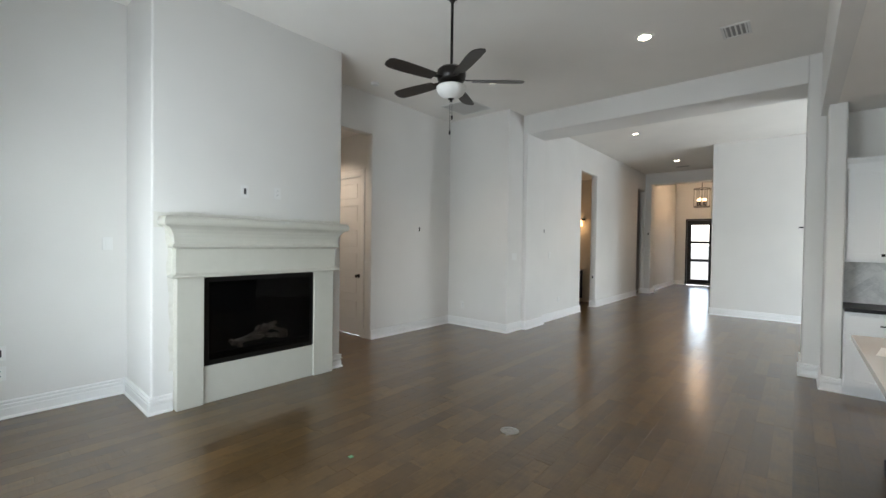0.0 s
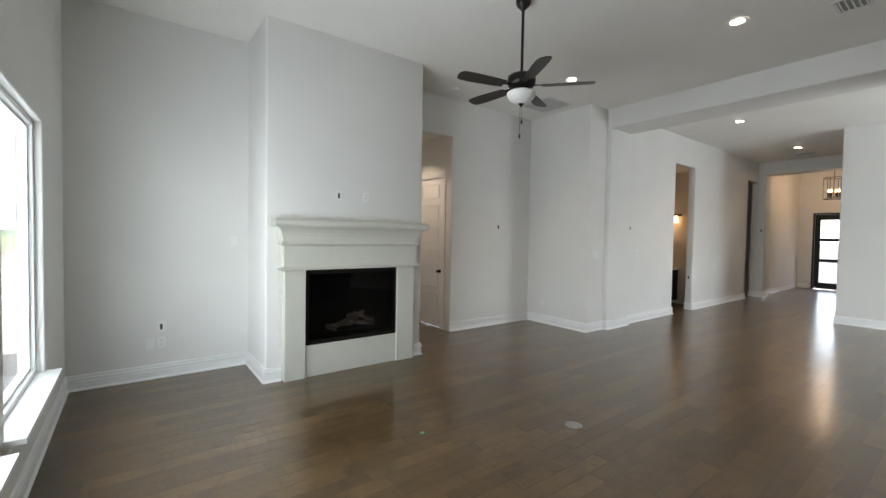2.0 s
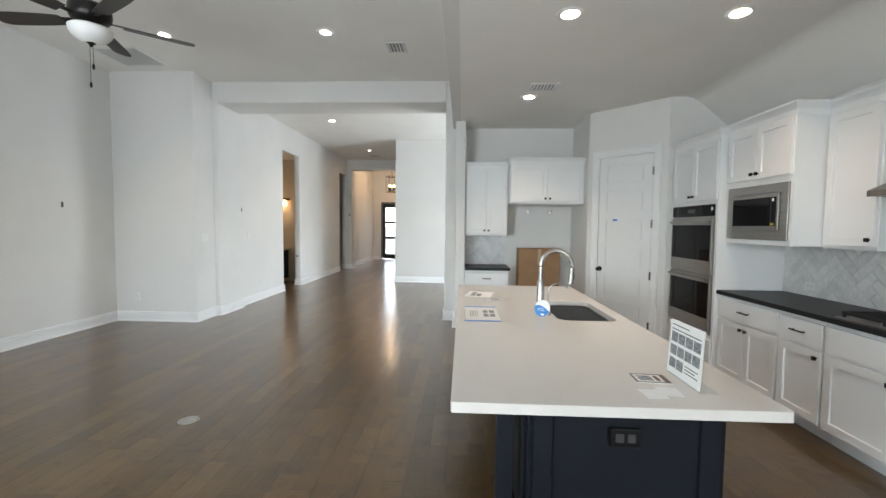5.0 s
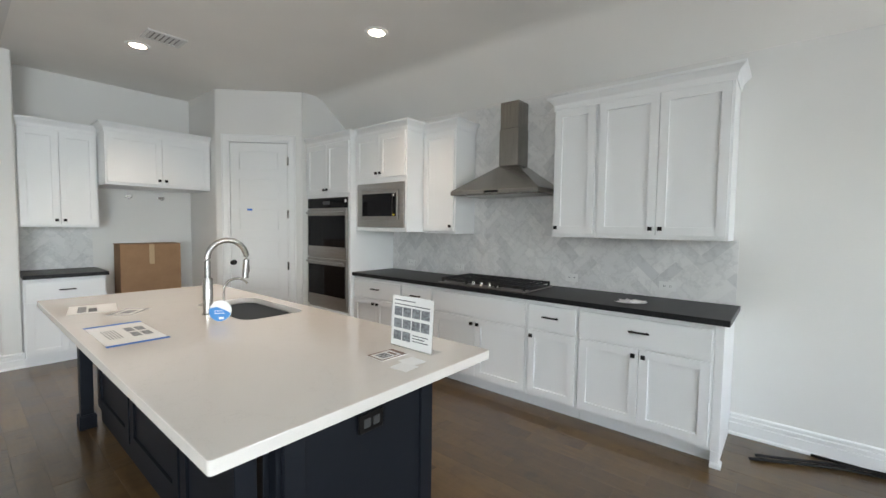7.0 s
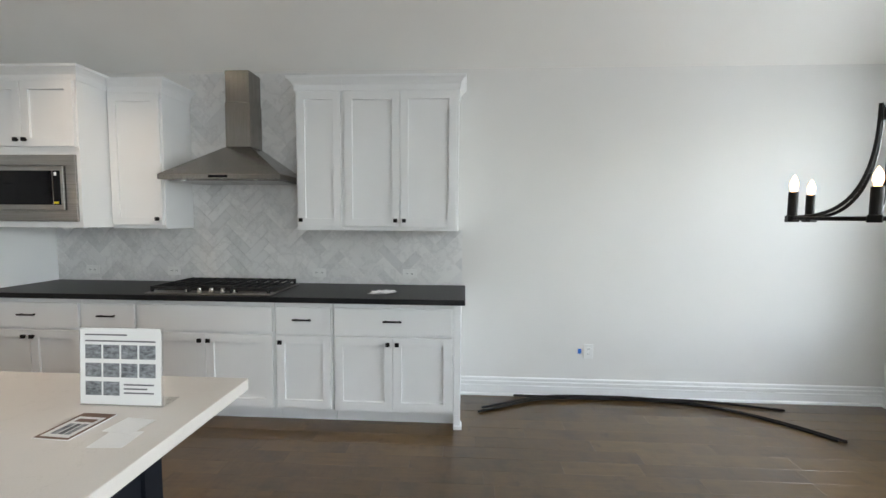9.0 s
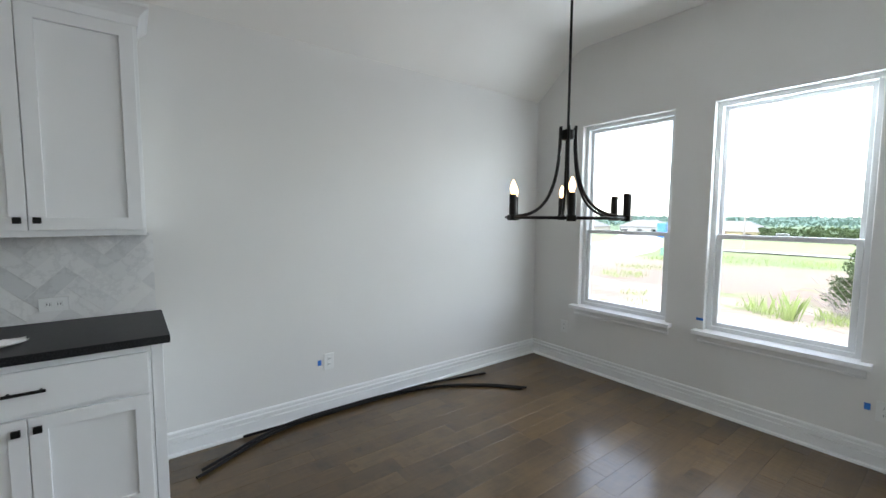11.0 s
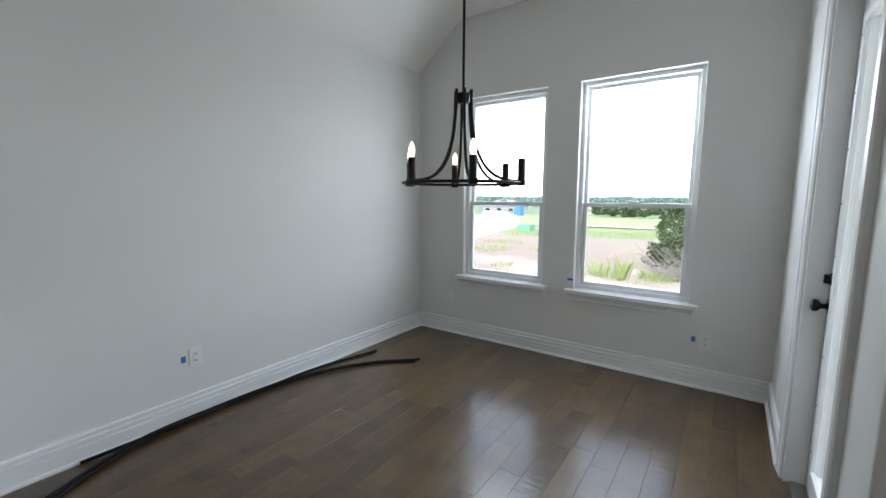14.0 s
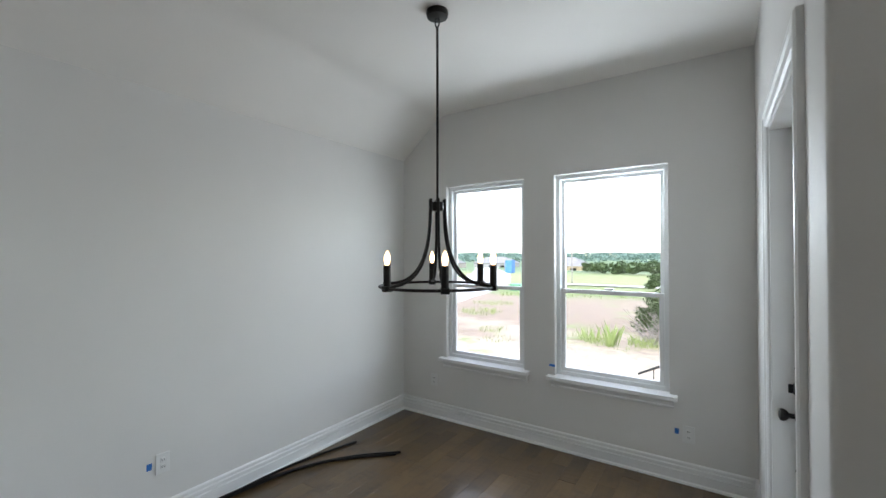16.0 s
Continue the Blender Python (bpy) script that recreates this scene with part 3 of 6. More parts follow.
def window(name, at, w, z0, z1, zm, label, stool=0.075, fixed=False):
    """A single-hung window in a drywall return: frame, two sashes, stool and apron. Local: x along the wall, room towards -y."""
    win = thing(name, at @ Vector((w / 2, 0.07, z0)), label, "window", "", "structure")
    part("window_frame", frame_bm(0, w, z0, z1, 0.050, 0.13, 0.034), M_VINYL, win, at=at)
    if fixed:
        inner = part("glazing_stop", frame_bm(0.034, w - 0.034, z0 + 0.03, z1 - 0.034, 0.075, 0.120, 0.024), M_VINYL, win, at=at)
        part("pane", boxes((0.05, w - 0.05, 0.098, 0.102, z0 + 0.046, z1 - 0.05)), M_GLASS, inner, at=at).visible_shadow = False
    else:
        sashes(win, at, w, z0, z1, zm)
    sill = part("window_sill", boxes((-0.055, w + 0.055, -stool, 0.0, z0 - 0.028, z0 + 0.002), (0.002, w - 0.002, -0.001, 0.056, z0 - 0.004, z0 + 0.002), bev=0.002), M_TRIM, win, at=at)
    ap = bmesh.new()
    sweep(ap, [(-0.03, 0.0), (w + 0.03, 0.0)], [(0, z0 - 0.095), (0.014, z0 - 0.095), (0.018, z0 - 0.085), (0.014, z0 - 0.075), (0.022, z0 - 0.05), (0.032, z0 - 0.036), (0.036, z0 - 0.028), (0, z0 - 0.028)], -1)
    part("apron", ap, M_TRIM, sill, at=at)
    return win


window("window_1", place(3.55, NSY, FACE_N), 0.83, 0.62, 2.33, 1.325, "white single-hung window with a deep sill, nook wall")
window("window_2", place(2.44, NSY, FACE_N), 0.86, 0.62, 2.33, 1.325, "white single-hung window beside the patio wall")
window("window_3", place(-2.08, SY, FACE_N), 1.25, 0.50, 2.36, 1.40, "white tall fixed living room window with a deep sill", 0.09, True)
# window_5 is never in view; added as a way in for hall light
window("window_5", place(EX, 11.1, FACE_W), 2.60, 0.55, 2.45, 1.45, "wide white window out of view, added to light the dining space")
window("window_4", place(-0.55, SY, FACE_N), 1.25, 0.50, 2.36, 1.40, "white tall fixed living room window with a deep sill", 0.09, True)


def casing(parent, at, x0, x1, z1, w=0.085, y=0.0, d=0.018):
    """Flat door casing with an outer bead on the room side of an opening."""
    prof = [(0, 0), (0, d * 0.6), (0.012, d), (0.05, d), (0.06, d + 0.006), (w - 0.008, d + 0.006), (w, d), (w, 0)]
    bm = bmesh.new()
    path = [(x0, 0), (x0, z1), (x1, z1), (x1, 0)]
    rings = []
    for (px, pz), (sx, sz) in zip(path, ((-1, 0), (-1, 1), (1, 1), (1, 0))):
        rings.append([bm.verts.new((px + sx * o, y - t, pz + sz * o)) for o, t in prof])
    for a, b in zip(rings, rings[1:]):
        for k in range(len(prof)):
            bm.faces.new((a[k], a[(k + 1) % len(prof)], b[(k + 1) % len(prof)], b[k]))
    bm.faces.new(rings[0])
    bm.faces.new(rings[-1])
    return part("casing", bm, M_TRIM, parent, at=at)


def knob(parent, at, x, z, y, material, deadbolt=False):
    """Round knob on a rose."""
    bm = bmesh.new()
    lathe(bm, [(0.032, 0.0), (0.032, -0.006), (0.012, -0.010), (0.011, -0.030), (0.022, -0.038), (0.028, -0.050), (0.026, -0.062), (0.012, -0.068)], (x, y, z), 18, 'y')
    k = smooth(part("knob", bm, material, parent, "dark round door knob", at=at))
    if deadbolt:
        bm = bmesh.new()
        lathe(bm, [(0.03, 0.0), (0.03, -0.008), (0.022, -0.014)], (x, y, z + 0.125), 18, 'y')
        box(bm, x - 0.006, x + 0.006, y - 0.032, y - 0.012, z + 0.105, z + 0.145, 0.002)
        part("deadbolt", bm, material, parent, "dark thumb-turn deadbolt", at=at)
    return k


def panel_door(name, at, x0, x1, z1, label, knob_x, hinges_x=None, rails=6, depth=0.02, trim=0.085):
    """A hinged door with six stacked flat panels. Local: x along the wall, room towards -y."""
    d = thing(name, at @ Vector(((x0 + x1) / 2, depth, 0)), label, "door", "", "structure")
    g = 0.006
    a, b, t, y0 = x0 + 0.02 + g, x1 - 0.02 - g, z1 - 0.02 - g, depth
    st, rl = 0.105, 0.112
    bm = bmesh.new()
    box(bm, a, a + st, y0, y0 + 0.035, 0.008, t, 0.002)
    box(bm, b - st, b, y0, y0 + 0.035, 0.008, t, 0.002)
    zs = [0.008] + [(0.58 + 0.367 * i) * z1 / 2.46 for i in range(rails - 1)] + [t]
    for i, z in enumerate(zs):
        lo = z if i == 0 else z - rl / 2
        hi = z if i == rails else z + rl / 2
        lo, hi = (lo, hi + 0.20) if i == 0 else ((lo - 0.05, hi) if i == rails else (lo, hi))
        box(bm, a + st - 0.001, b - st + 0.001, y0 + 0.0005, y0 + 0.0345, lo, hi, 0.002)
    leaf = part("door_leaf", bm, M_DOOR, d, at=at)
    for i in range(rails):
        lo, hi = zs[i] + rl / 2 + (0.20 if i == 0 else 0), zs[i + 1] - rl / 2 - (0.05 if i == rails - 1 else 0)
        pm = boxes((a + st - 0.003, b - st + 0.003, y0 + 0.012, y0 + 0.026, lo - 0.003, hi + 0.003), bev=0.002)
        box(pm, a + st + 0.011, b - st - 0.011, y0 + 0.002, y0 + 0.014, lo + 0.011, hi - 0.011, 0.003)
        part("panel", pm, M_DOOR, leaf, at=at)
    part("jamb", boxes((x0, x0 + 0.02, -0.002, 0.11, 0, z1), (x1 - 0.02, x1, -0.002, 0.11, 0, z1), (x0 + 0.019, x1 - 0.019, -0.002, 0.11, z1 - 0.02, z1)), M_TRIM, d, at=at)
    casing(d, at, x0, x1, z1, trim, d=0.011)
    knob(d, at, knob_x, 0.97, y0, M_BRONZE)
    if hinges_x is not None:
        for z in (0.30, 0.93, 1.57, 2.22):
            part("hinge", boxes((hinges_x - 0.012, hinges_x + 0.012, y0 - 0.012, y0 + 0.002, z - 0.05, z + 0.05), bev=0.003), M_NICKEL, d, "satin nickel hinge", at=at)
    return d


panel_door("door_1", PAN, 0.148, 0.878, 2.46, "white six-panel pantry door with dark knob, closed", 0.207, 0.858, depth=0.006, trim=0.075)
panel_door("door_2", place(-5.46, 5.07), 0.0, 0.78, 2.60, "white six-panel side hall door with dark knob, closed", 0.70, depth=0.02)

# patio door: glazed leaf set deep in its frame
pd_at = place(NWX, -0.94, FACE_E)
pd = thing("door_3", (NWX - 0.1, -0.48, 0), "white patio door with a full glass lite, closed", "door", "", "structure")
part("jamb", boxes((0, 0.022, -0.002, 0.148, 0, 2.27), (0.898, 0.92, -0.002, 0.148, 0, 2.27), (0.02, 0.90, -0.002, 0.148, 2.248, 2.27)), M_TRIM, pd, at=pd_at)
casing(pd, pd_at, 0.0, 0.92, 2.27, 0.09)
leaf = part("door_leaf", frame_bm(0.026, 0.894, 0.012, 2.242, 0.085, 0.128, 0.13, 0.003), M_DOOR, pd, at=pd_at)
part("lite_frame", frame_bm(0.14, 0.78, 0.13, 2.13, 0.070, 0.090, 0.035, 0.004), M_VINYL, leaf, at=pd_at)
pg = part("pane", boxes((0.17, 0.75, 0.103, 0.108, 0.16, 2.10)), M_GLASS, leaf, at=pd_at)
pg.visible_shadow = False
sc = bmesh.new()
for i in range(9):
    for xx in (0.150, 0.770):
        lathe(sc, [(0.005, 0.0702), (0.005, 0.0685)], (xx, 0, 0.25 + i * 0.225), 8, 'y')
part("screw", sc, M_DARKSLOT, leaf, at=pd_at)
knob(pd, pd_at, 0.075, 0.915, 0.085, M_BLACK, True)
part("threshold", boxes((0.0, 0.92, 0.02, 0.148, 0, 0.012), bev=0.003), M_NICKEL, pd, "metal threshold", at=pd_at)

# front door: dark iron frame with three panes
fd_at = place(-2.76, 19.50)
fd = thing("door_4", (-2.28, 19.55, 0), "dark front door with three glass panes, closed", "door", "", "structure")
part("jamb", boxes((0, 0.05, -0.002, 0.14, 0, 2.58), (0.91, 0.96, -0.002, 0.14, 0, 2.58), (0.05, 0.91, -0.002, 0.14, 2.53, 2.58), bev=0.003), M_BLACK, fd, at=fd_at)
part("door_leaf", boxes((0.055, 0.19, 0.04, 0.09, 0.01, 2.525), (0.78, 0.905, 0.04, 0.09, 0.01, 2.525), (0.19, 0.78, 0.04, 0.09, 0.01, 0.22), (0.19, 0.78, 0.04, 0.09, 0.92, 1.02), (0.19, 0.78, 0.04, 0.09, 1.62, 1.72), (0.19, 0.78, 0.04, 0.09, 2.34, 2.525), bev=0.003), M_BLACK, fd, at=fd_at)
for lo, hi in ((0.22, 0.92), (1.02, 1.62), (1.72, 2.34)):
    p = part("pane", boxes((0.19, 0.78, 0.062, 0.067, lo, hi)), M_DOORGLASS, fd, at=fd_at)
    p.visible_shadow = False
knob(fd, fd_at, 0.85, 1.0, 0.04, M_BLACK)

# ---- kitchen ----
def bar_pull(parent, at, x, z, horizontal=True, l=0.13, y=-0.022):
    """Square bar pull on two posts."""
    h = l / 2
    bm = boxes((x - h, x + h, y - 0.030, y - 0.020, z - 0.006, z + 0.006), (x - h + 0.012, x - h + 0.022, y - 0.022, y + 0.001, z - 0.005, z + 0.005), (x + h - 0.022, x + h - 0.012, y - 0.022, y + 0.001, z - 0.005, z + 0.005), bev=0.002)
    return part("handle", bm, M_BLACK, parent, "black bar handle", at=at)


def small_knob(parent, at, x, z, y=-0.022):
    bm = boxes((x - 0.014, x + 0.014, y - 0.028, y - 0.014, z - 0.014, z + 0.014), (x - 0.006, x + 0.006, y - 0.015, y + 0.001, z - 0.006, z + 0.006), bev=0.002)
    return part("knob", bm, M_BLACK, parent, "small square black knob", at=at)


def shaker(parent, at, x0, x1, z0, z1, knob_at=None, name="door", material=None, rail=0.058):
    """Overlay door with a recessed flat panel; local front at y = -0.022."""
    material = material or M_CAB
    yf, yb = -0.022, -0.001
    bm = frame_bm(x0, x1, z0, z1, yf, yb, rail, 0.0015)
    d = part(name, bm, material, parent, at=at)
    part("centre_panel", boxes((x0 + rail - 0.004, x1 - rail + 0.004, yf + 0.014, yb - 0.001, z0 + rail - 0.004, z1 - rail + 0.004)), material, d, at=at)
    if knob_at:
        small_knob(d, at, *knob_at)
    return d


def slab_front(parent, at, x0, x1, z0, z1, pull=True, material=None):
    d = part("drawer_front", boxes((x0, x1, -0.022, -0.001, z0, z1), bev=0.002), material or M_CAB, parent, at=at)
    if pull:
        bar_pull(d, at, (x0 + x1) / 2, (z0 + z1) / 2 + 0.005)
    return d


def base_cabinet(at, w, d, doors, drawer, label, group, material=None, knob_side=1):
    """Base unit: carcass with toe kick, one drawer front above, one or two doors below."""
    material = material or M_CAB
    c = thing("base_cabinet", at @ Vector((w / 2, d / 2, 0)), label, "cabinet", group)
    part("body", boxes((0, w, 0, d, 0.10, 0.878), (0, w, 0.075, d, 0, 0.10)), material, c, at=at)
    slab_front(c, at, 0.012, w - 0.012, 0.665, 0.845, drawer, material)
    zt, zb = 0.645, 0.125
    if doors == 2:
        m = w / 2
        shaker(c, at, 0.012, m - 0.002, zb, zt, (m - 0.032, zt - 0.045), material=material)
        shaker(c, at, m + 0.002, w - 0.012, zb, zt, (m + 0.032, zt - 0.045), material=material)
    else:
        kx = 0.045 if knob_side < 0 else w - 0.045
        shaker(c, at, 0.012, w - 0.012, zb, zt, (kx, zt - 0.045), material=material)
    return c


CROWN = [(0, -0.02), (0.006, -0.02), (0.010, 0.0), (0.012, 0.02), (0.022, 0.035), (0.042, 0.055), (0.052, 0.062), (0.055, 0.078), (0, 0.078)]


def wall_cabinet(at, w, d, z0, z1, doors, label, group, knob_side=1, door_z=None, crown_ends=(True, True), name="wall_cabinet", crown=True, low=0.03):
    c = thing(name, at @ Vector((w / 2, d / 2, z0)), label, "cabinet", group)
    part("body", boxes((0, w, 0, d, z0, z1), bev=0.001), M_CAB, c, at=at)
    a, b = door_z or (z0 + low, z1 - 0.03)
    if doors == 2:
        m = w / 2
        shaker(c, at, 0.014, m - 0.002, a, b, (m - 0.032, a + 0.045))
        shaker(c, at, m + 0.002, w - 0.014, a, b, (m + 0.032, a + 0.045))
    elif doors == 1:
        shaker(c, at, 0.014, w - 0.014, a, b, (0.042 if knob_side < 0 else w - 0.042, a + 0.045))
    if crown:
        pts = ([(0, d)] if crown_ends[0] else []) + [(0, 0), (w, 0)] + ([(w, d)] if crown_ends[1] else [])
        part("crown", sweep(bmesh.new(), pts, [(o, z1 + z) for o, z in CROWN], -1), M_CAB, c, at=at)
    return c


XB, XU, XO = 3.50, 3.77, 3.44         # front planes: base units, wall units, tall oven unit
DB, DU = EX - XB - 0.003, EX - XU - 0.003


def east(y_high, x):
    return place(x, y_high, FACE_W)


RUN = "base cabinets along the outer wall"
base_cabinet(east(5.00, XB), 0.775, DB, 2, True, "white shaker base cabinet with drawer and two doors", RUN)
base_cabinet(east(4.22, XB), 0.415, DB, 1, True, "narrow white shaker base cabinet with one drawer", RUN, knob_side=1)
base_cabinet(east(3.80, XB), 0.995, DB, 2, False, "wide white shaker base cabinet under the cooktop", RUN)
base_cabinet(east(2.80, XB), 0.41, DB, 1, True, "narrow white shaker base cabinet with one drawer", RUN, knob_side=-1)
base_cabinet(east(2.385, XB), 0.84, DB, 2, True, "white shaker base cabinet with drawer at the run's end", RUN)
fp = boxes((XB - 0.004, EX - 0.003, 1.497, 1.543, 0.10, 0.878), (XB - 0.004, XB + 0.06, 1.497, 1.543, 0.0, 0.10), (XB + 0.06, EX - 0.03, 1.500, 1.530, 0.0, 0.10), bev=0.002)
sweep(fp, [(XB - 0.004, 1.543), (XB - 0.004, 1.497), (XB + 0.06, 1.497)], [(0, 0.0), (0.012, 0.0), (0.012, 0.02), (0.004, 0.03), (0, 0.03)], -1)
solid("end_panel", fp, M_CAB, "white end panel with a foot at the cabinet run's end", "cabinet panel")

ct = boxes((XB - 0.045, EX - 0.002, 1.468, 5.00, 0.880, 0.918), bev=0.004)
solid("countertop", ct, M_GRANITE, "black leathered granite countertop on the base cabinets", "countertop")

# wall units
UP = "wall cabinets along the outer wall"
wall_cabinet(east(2.74, XU), 0.355, DU, 1.375, 2.42, 1, "tall white shaker wall cabinet with one door", UP, knob_side=-1, crown_ends=(True, False))
wall_cabinet(east(2.384, XU), 0.855, DU, 1.375, 2.42, 2, "tall white shaker wall cabinet with two doors", UP, crown_ends=(False, True))
wall_cabinet(east(4.195, XU), 0.425, DU, 1.375, 2.42, 1, "white shaker wall cabinet beside the range hood", UP, knob_side=1, crown_ends=(False, True))
XM = 3.52
mwc = thing("microwave_cabinet", (XM + 0.28, 4.58, 1.39), "white shaker cabinet holding the built-in microwave", "cabinet")
mat_at = east(4.998, XM)
for name, spec in (
        ("bottom_rail", (0, 0.80, 0, 0.035, 1.385, 1.425)),
        ("face_frame", (0, 0.80, 0, 0.035, 1.90, 2.43)),
        ("stile", (0, 0.03, 0, 0.035, 1.425, 1.90)),
        ("stile", (0.775, 0.80, 0, 0.035, 1.425, 1.90)),
        ("bottom_panel", (0, 0.80, 0.035, EX - XM - 0.003, 1.385, 1.405)),
        ("side_panel", (0, 0.02, 0.035, EX - XM - 0.003, 1.405, 2.43)),
        ("side_panel", (0.78, 0.80, 0.035, EX - XM - 0.003, 1.405, 2.43)),
        ("back_panel", (0.02, 0.78, 0.5, EX - XM - 0.003, 1.405, 2.43)),
        ("top_panel", (0.02, 0.78, 0.035, 0.5, 2.40, 2.43)),
):
    part(name, boxes(spec), M_CAB, mwc, at=mat_at)
shaker(mwc, mat_at, 0.014, 0.398, 1.955, 2.405, (0.368, 2.0))
shaker(mwc, mat_at, 0.402, 0.786, 1.955, 2.405, (0.432, 2.0))
part("crown", sweep(bmesh.new(), [(0, 0), (0.80, 0), (0.80, 0.5)], [(o, 2.43 + z) for o, z in CROWN], -1), M_CAB, mwc, at=mat_at)

mw = thing("microwave", (XM + 0.2, 4.58, 1.428), "built-in stainless microwave with dark glass door", "microwave")
part("body", boxes((0.032, 0.773, 0.0, 0.45, 1.428, 1.898)), M_STEEL, mw, at=mat_at)
part("trim_frame", frame_bm(0.032, 0.773, 1.428, 1.898, -0.014, 0.0, 0.075, 0.003), M_STEEL, mw, "brushed steel surround", at=mat_at)
dr = part("door", boxes((0.112, 0.693, -0.028, -0.002, 1.508, 1.818), bev=0.003), M_STEEL, mw, at=mat_at)
part("glass", boxes((0.140, 0.610, -0.031, -0.027, 1.545, 1.785), bev=0.001), M_BLACKGLASS, dr, "dark glass window", at=mat_at)
part("control_panel", boxes((0.618, 0.672, -0.031, -0.027, 1.545, 1.785), bev=0.001), M_BLACKGLASS, dr, at=mat_at)
part("sticker", boxes((0.622, 0.655, -0.0325, -0.031, 1.553, 1.568)), mat("yellow_sticker", (0.75, 0.62, 0.02), 0.5), dr, "small yellow energy sticker", at=mat_at)
part("sticker", boxes((0.63, 0.648, -0.0325, -0.031, 1.75, 1.775)), M_PAPER, dr, at=mat_at)

# tall oven unit and double oven
ov_at = east(5.865, XO)
OVW = 0.86
ovc = thing("oven_cabinet", (XO + 0.33, 5.435, 0), "tall white shaker cabinet holding the double oven", "cabinet")
for name, spec in (
        ("bottom_rail", (0, OVW, 0, 0.04, 0.10, 0.440)),
        ("face_frame", (0, OVW, 0, 0.04, 1.768, 2.415)),
        ("stile", (0, 0.035, 0, 0.04, 0.440, 1.768)),
        ("stile", (OVW - 0.035, OVW, 0, 0.04, 0.440, 1.768)),
        ("plinth", (0, OVW, 0.08, 0.64, 0.0, 0.10)),
        ("side_panel", (0, 0.02, 0.04, 0.655, 0.1, 2.415)),
        ("side_panel", (OVW - 0.02, OVW, 0.04, 0.655, 0.1, 2.415)),
        ("back_panel", (0.02, OVW - 0.02, 0.6, 0.655, 0.1, 2.415)),
        ("shelf", (0.02, OVW - 0.02, 0.04, 0.6, 0.415, 0.440)),
        ("top_panel", (0.02, OVW - 0.02, 0.04, 0.6, 2.385, 2.415)),
):
    part(name, boxes(spec), M_CAB, ovc, at=ov_at)
slab_front(ovc, ov_at, 0.014, OVW - 0.014, 0.13, 0.40)
shaker(ovc, ov_at, 0.014, OVW / 2 - 0.002, 1.812, 2.388, (OVW / 2 - 0.032, 1.857))
shaker(ovc, ov_at, OVW / 2 + 0.002, OVW - 0.014, 1.812, 2.388, (OVW / 2 + 0.032, 1.857))
part("crown", sweep(bmesh.new(), [(0, 0), (OVW, 0), (OVW, 0.6)], [(o, 2.415 + z) for o, z in CROWN], -1), M_CAB, ovc, at=ov_at)

ov = thing("double_oven", (XO + 0.3, 5.435, 0.443), "stainless steel double wall oven with black glass", "oven")
part("body", boxes((0.037, OVW - 0.037, -0.004, 0.56, 0.443, 1.766)), M_STEEL, ov, at=ov_at)
part("control_panel", boxes((0.04, OVW - 0.04, -0.022, -0.003, 1.645, 1.762), bev=0.002), M_BLACKGLASS, ov, "black glass control panel", at=ov_at)
part("display", boxes((0.36, 0.50, -0.0235, -0.022, 1.685, 1.725)), mat("grey_display", (0.05, 0.055, 0.06), 0.3), ov, at=ov_at)
for lo, hi in ((1.06, 1.63), (0.475, 1.045)):
    d = part("oven_door", boxes((0.04, OVW - 0.04, -0.028, -0.005, lo, hi), bev=0.003), M_STEEL, ov, "stainless oven door", at=ov_at)
    part("glass", boxes((0.062, OVW - 0.062, -0.0305, -0.027, lo + 0.13, hi - 0.075), bev=0.001), M_BLACKGLASS, d, "black glass window", at=ov_at)
    part("handle", tube(boxes((0.10, 0.12, -0.052, -0.026, hi - 0.055, hi - 0.03), (OVW - 0.12, OVW - 0.10, -0.052, -0.026, hi - 0.055, hi - 0.03), bev=0.002), [(0.065, -0.054, hi - 0.042), (OVW - 0.065, -0.054, hi - 0.042)], 0.013, 12), M_STEEL, d, "steel bar handle", at=ov_at)
part("sticker", boxes((OVW - 0.075, OVW - 0.045, -0.0235, -0.022, 1.705, 1.735)), M_PAPER, ov, at=ov_at)

# fridge bay
wall_cabinet(place(0.985, 7.07), 0.63, NY - 7.07 - 0.003, 1.385, 2.40, 2, "white shaker wall cabinet over the small counter", "cabinets of the fridge bay", crown_ends=(False, False))
wall_cabinet(place(1.62, 6.77), 1.03, NY - 6.77 - 0.003, 1.845, 2.42, 2, "white shaker cabinet over the empty fridge bay", "cabinets of the fridge bay", crown_ends=(True, False))
base_cabinet(place(0.985, 6.86), 0.635, NY - 6.86 - 0.003, 2, True, "white shaker base cabinet beside the fridge bay", "cabinets of the fridge bay")
solid("countertop", boxes((0.983, 1.64, 6.815, NY - 0.002, 0.880, 0.918), bev=0.004), M_GRANITE, "short black granite countertop by the fridge bay", "countertop")
cb = boxes((1.80, 2.42, 7.12, 7.40, 0.0, 1.185), bev=0.006)
carton = thing("cardboard_box", (2.11, 7.26, 0), "tall brown cardboard box standing in the fridge bay", "box")
part("body", cb, M_CARD, carton)
part("flap", boxes((1.795, 2.11, 7.115, 7.405, 1.186, 1.192), (2.112, 2.425, 7.115, 7.405, 1.187, 1.194)), M_CARD, carton, "folded top flaps")
part("tape", boxes((2.085, 2.137, 7.117, 7.1195, 0.95, 1.186)), mat("packing_tape", (0.45, 0.33, 0.2), 0.3), carton, "clear packing tape")
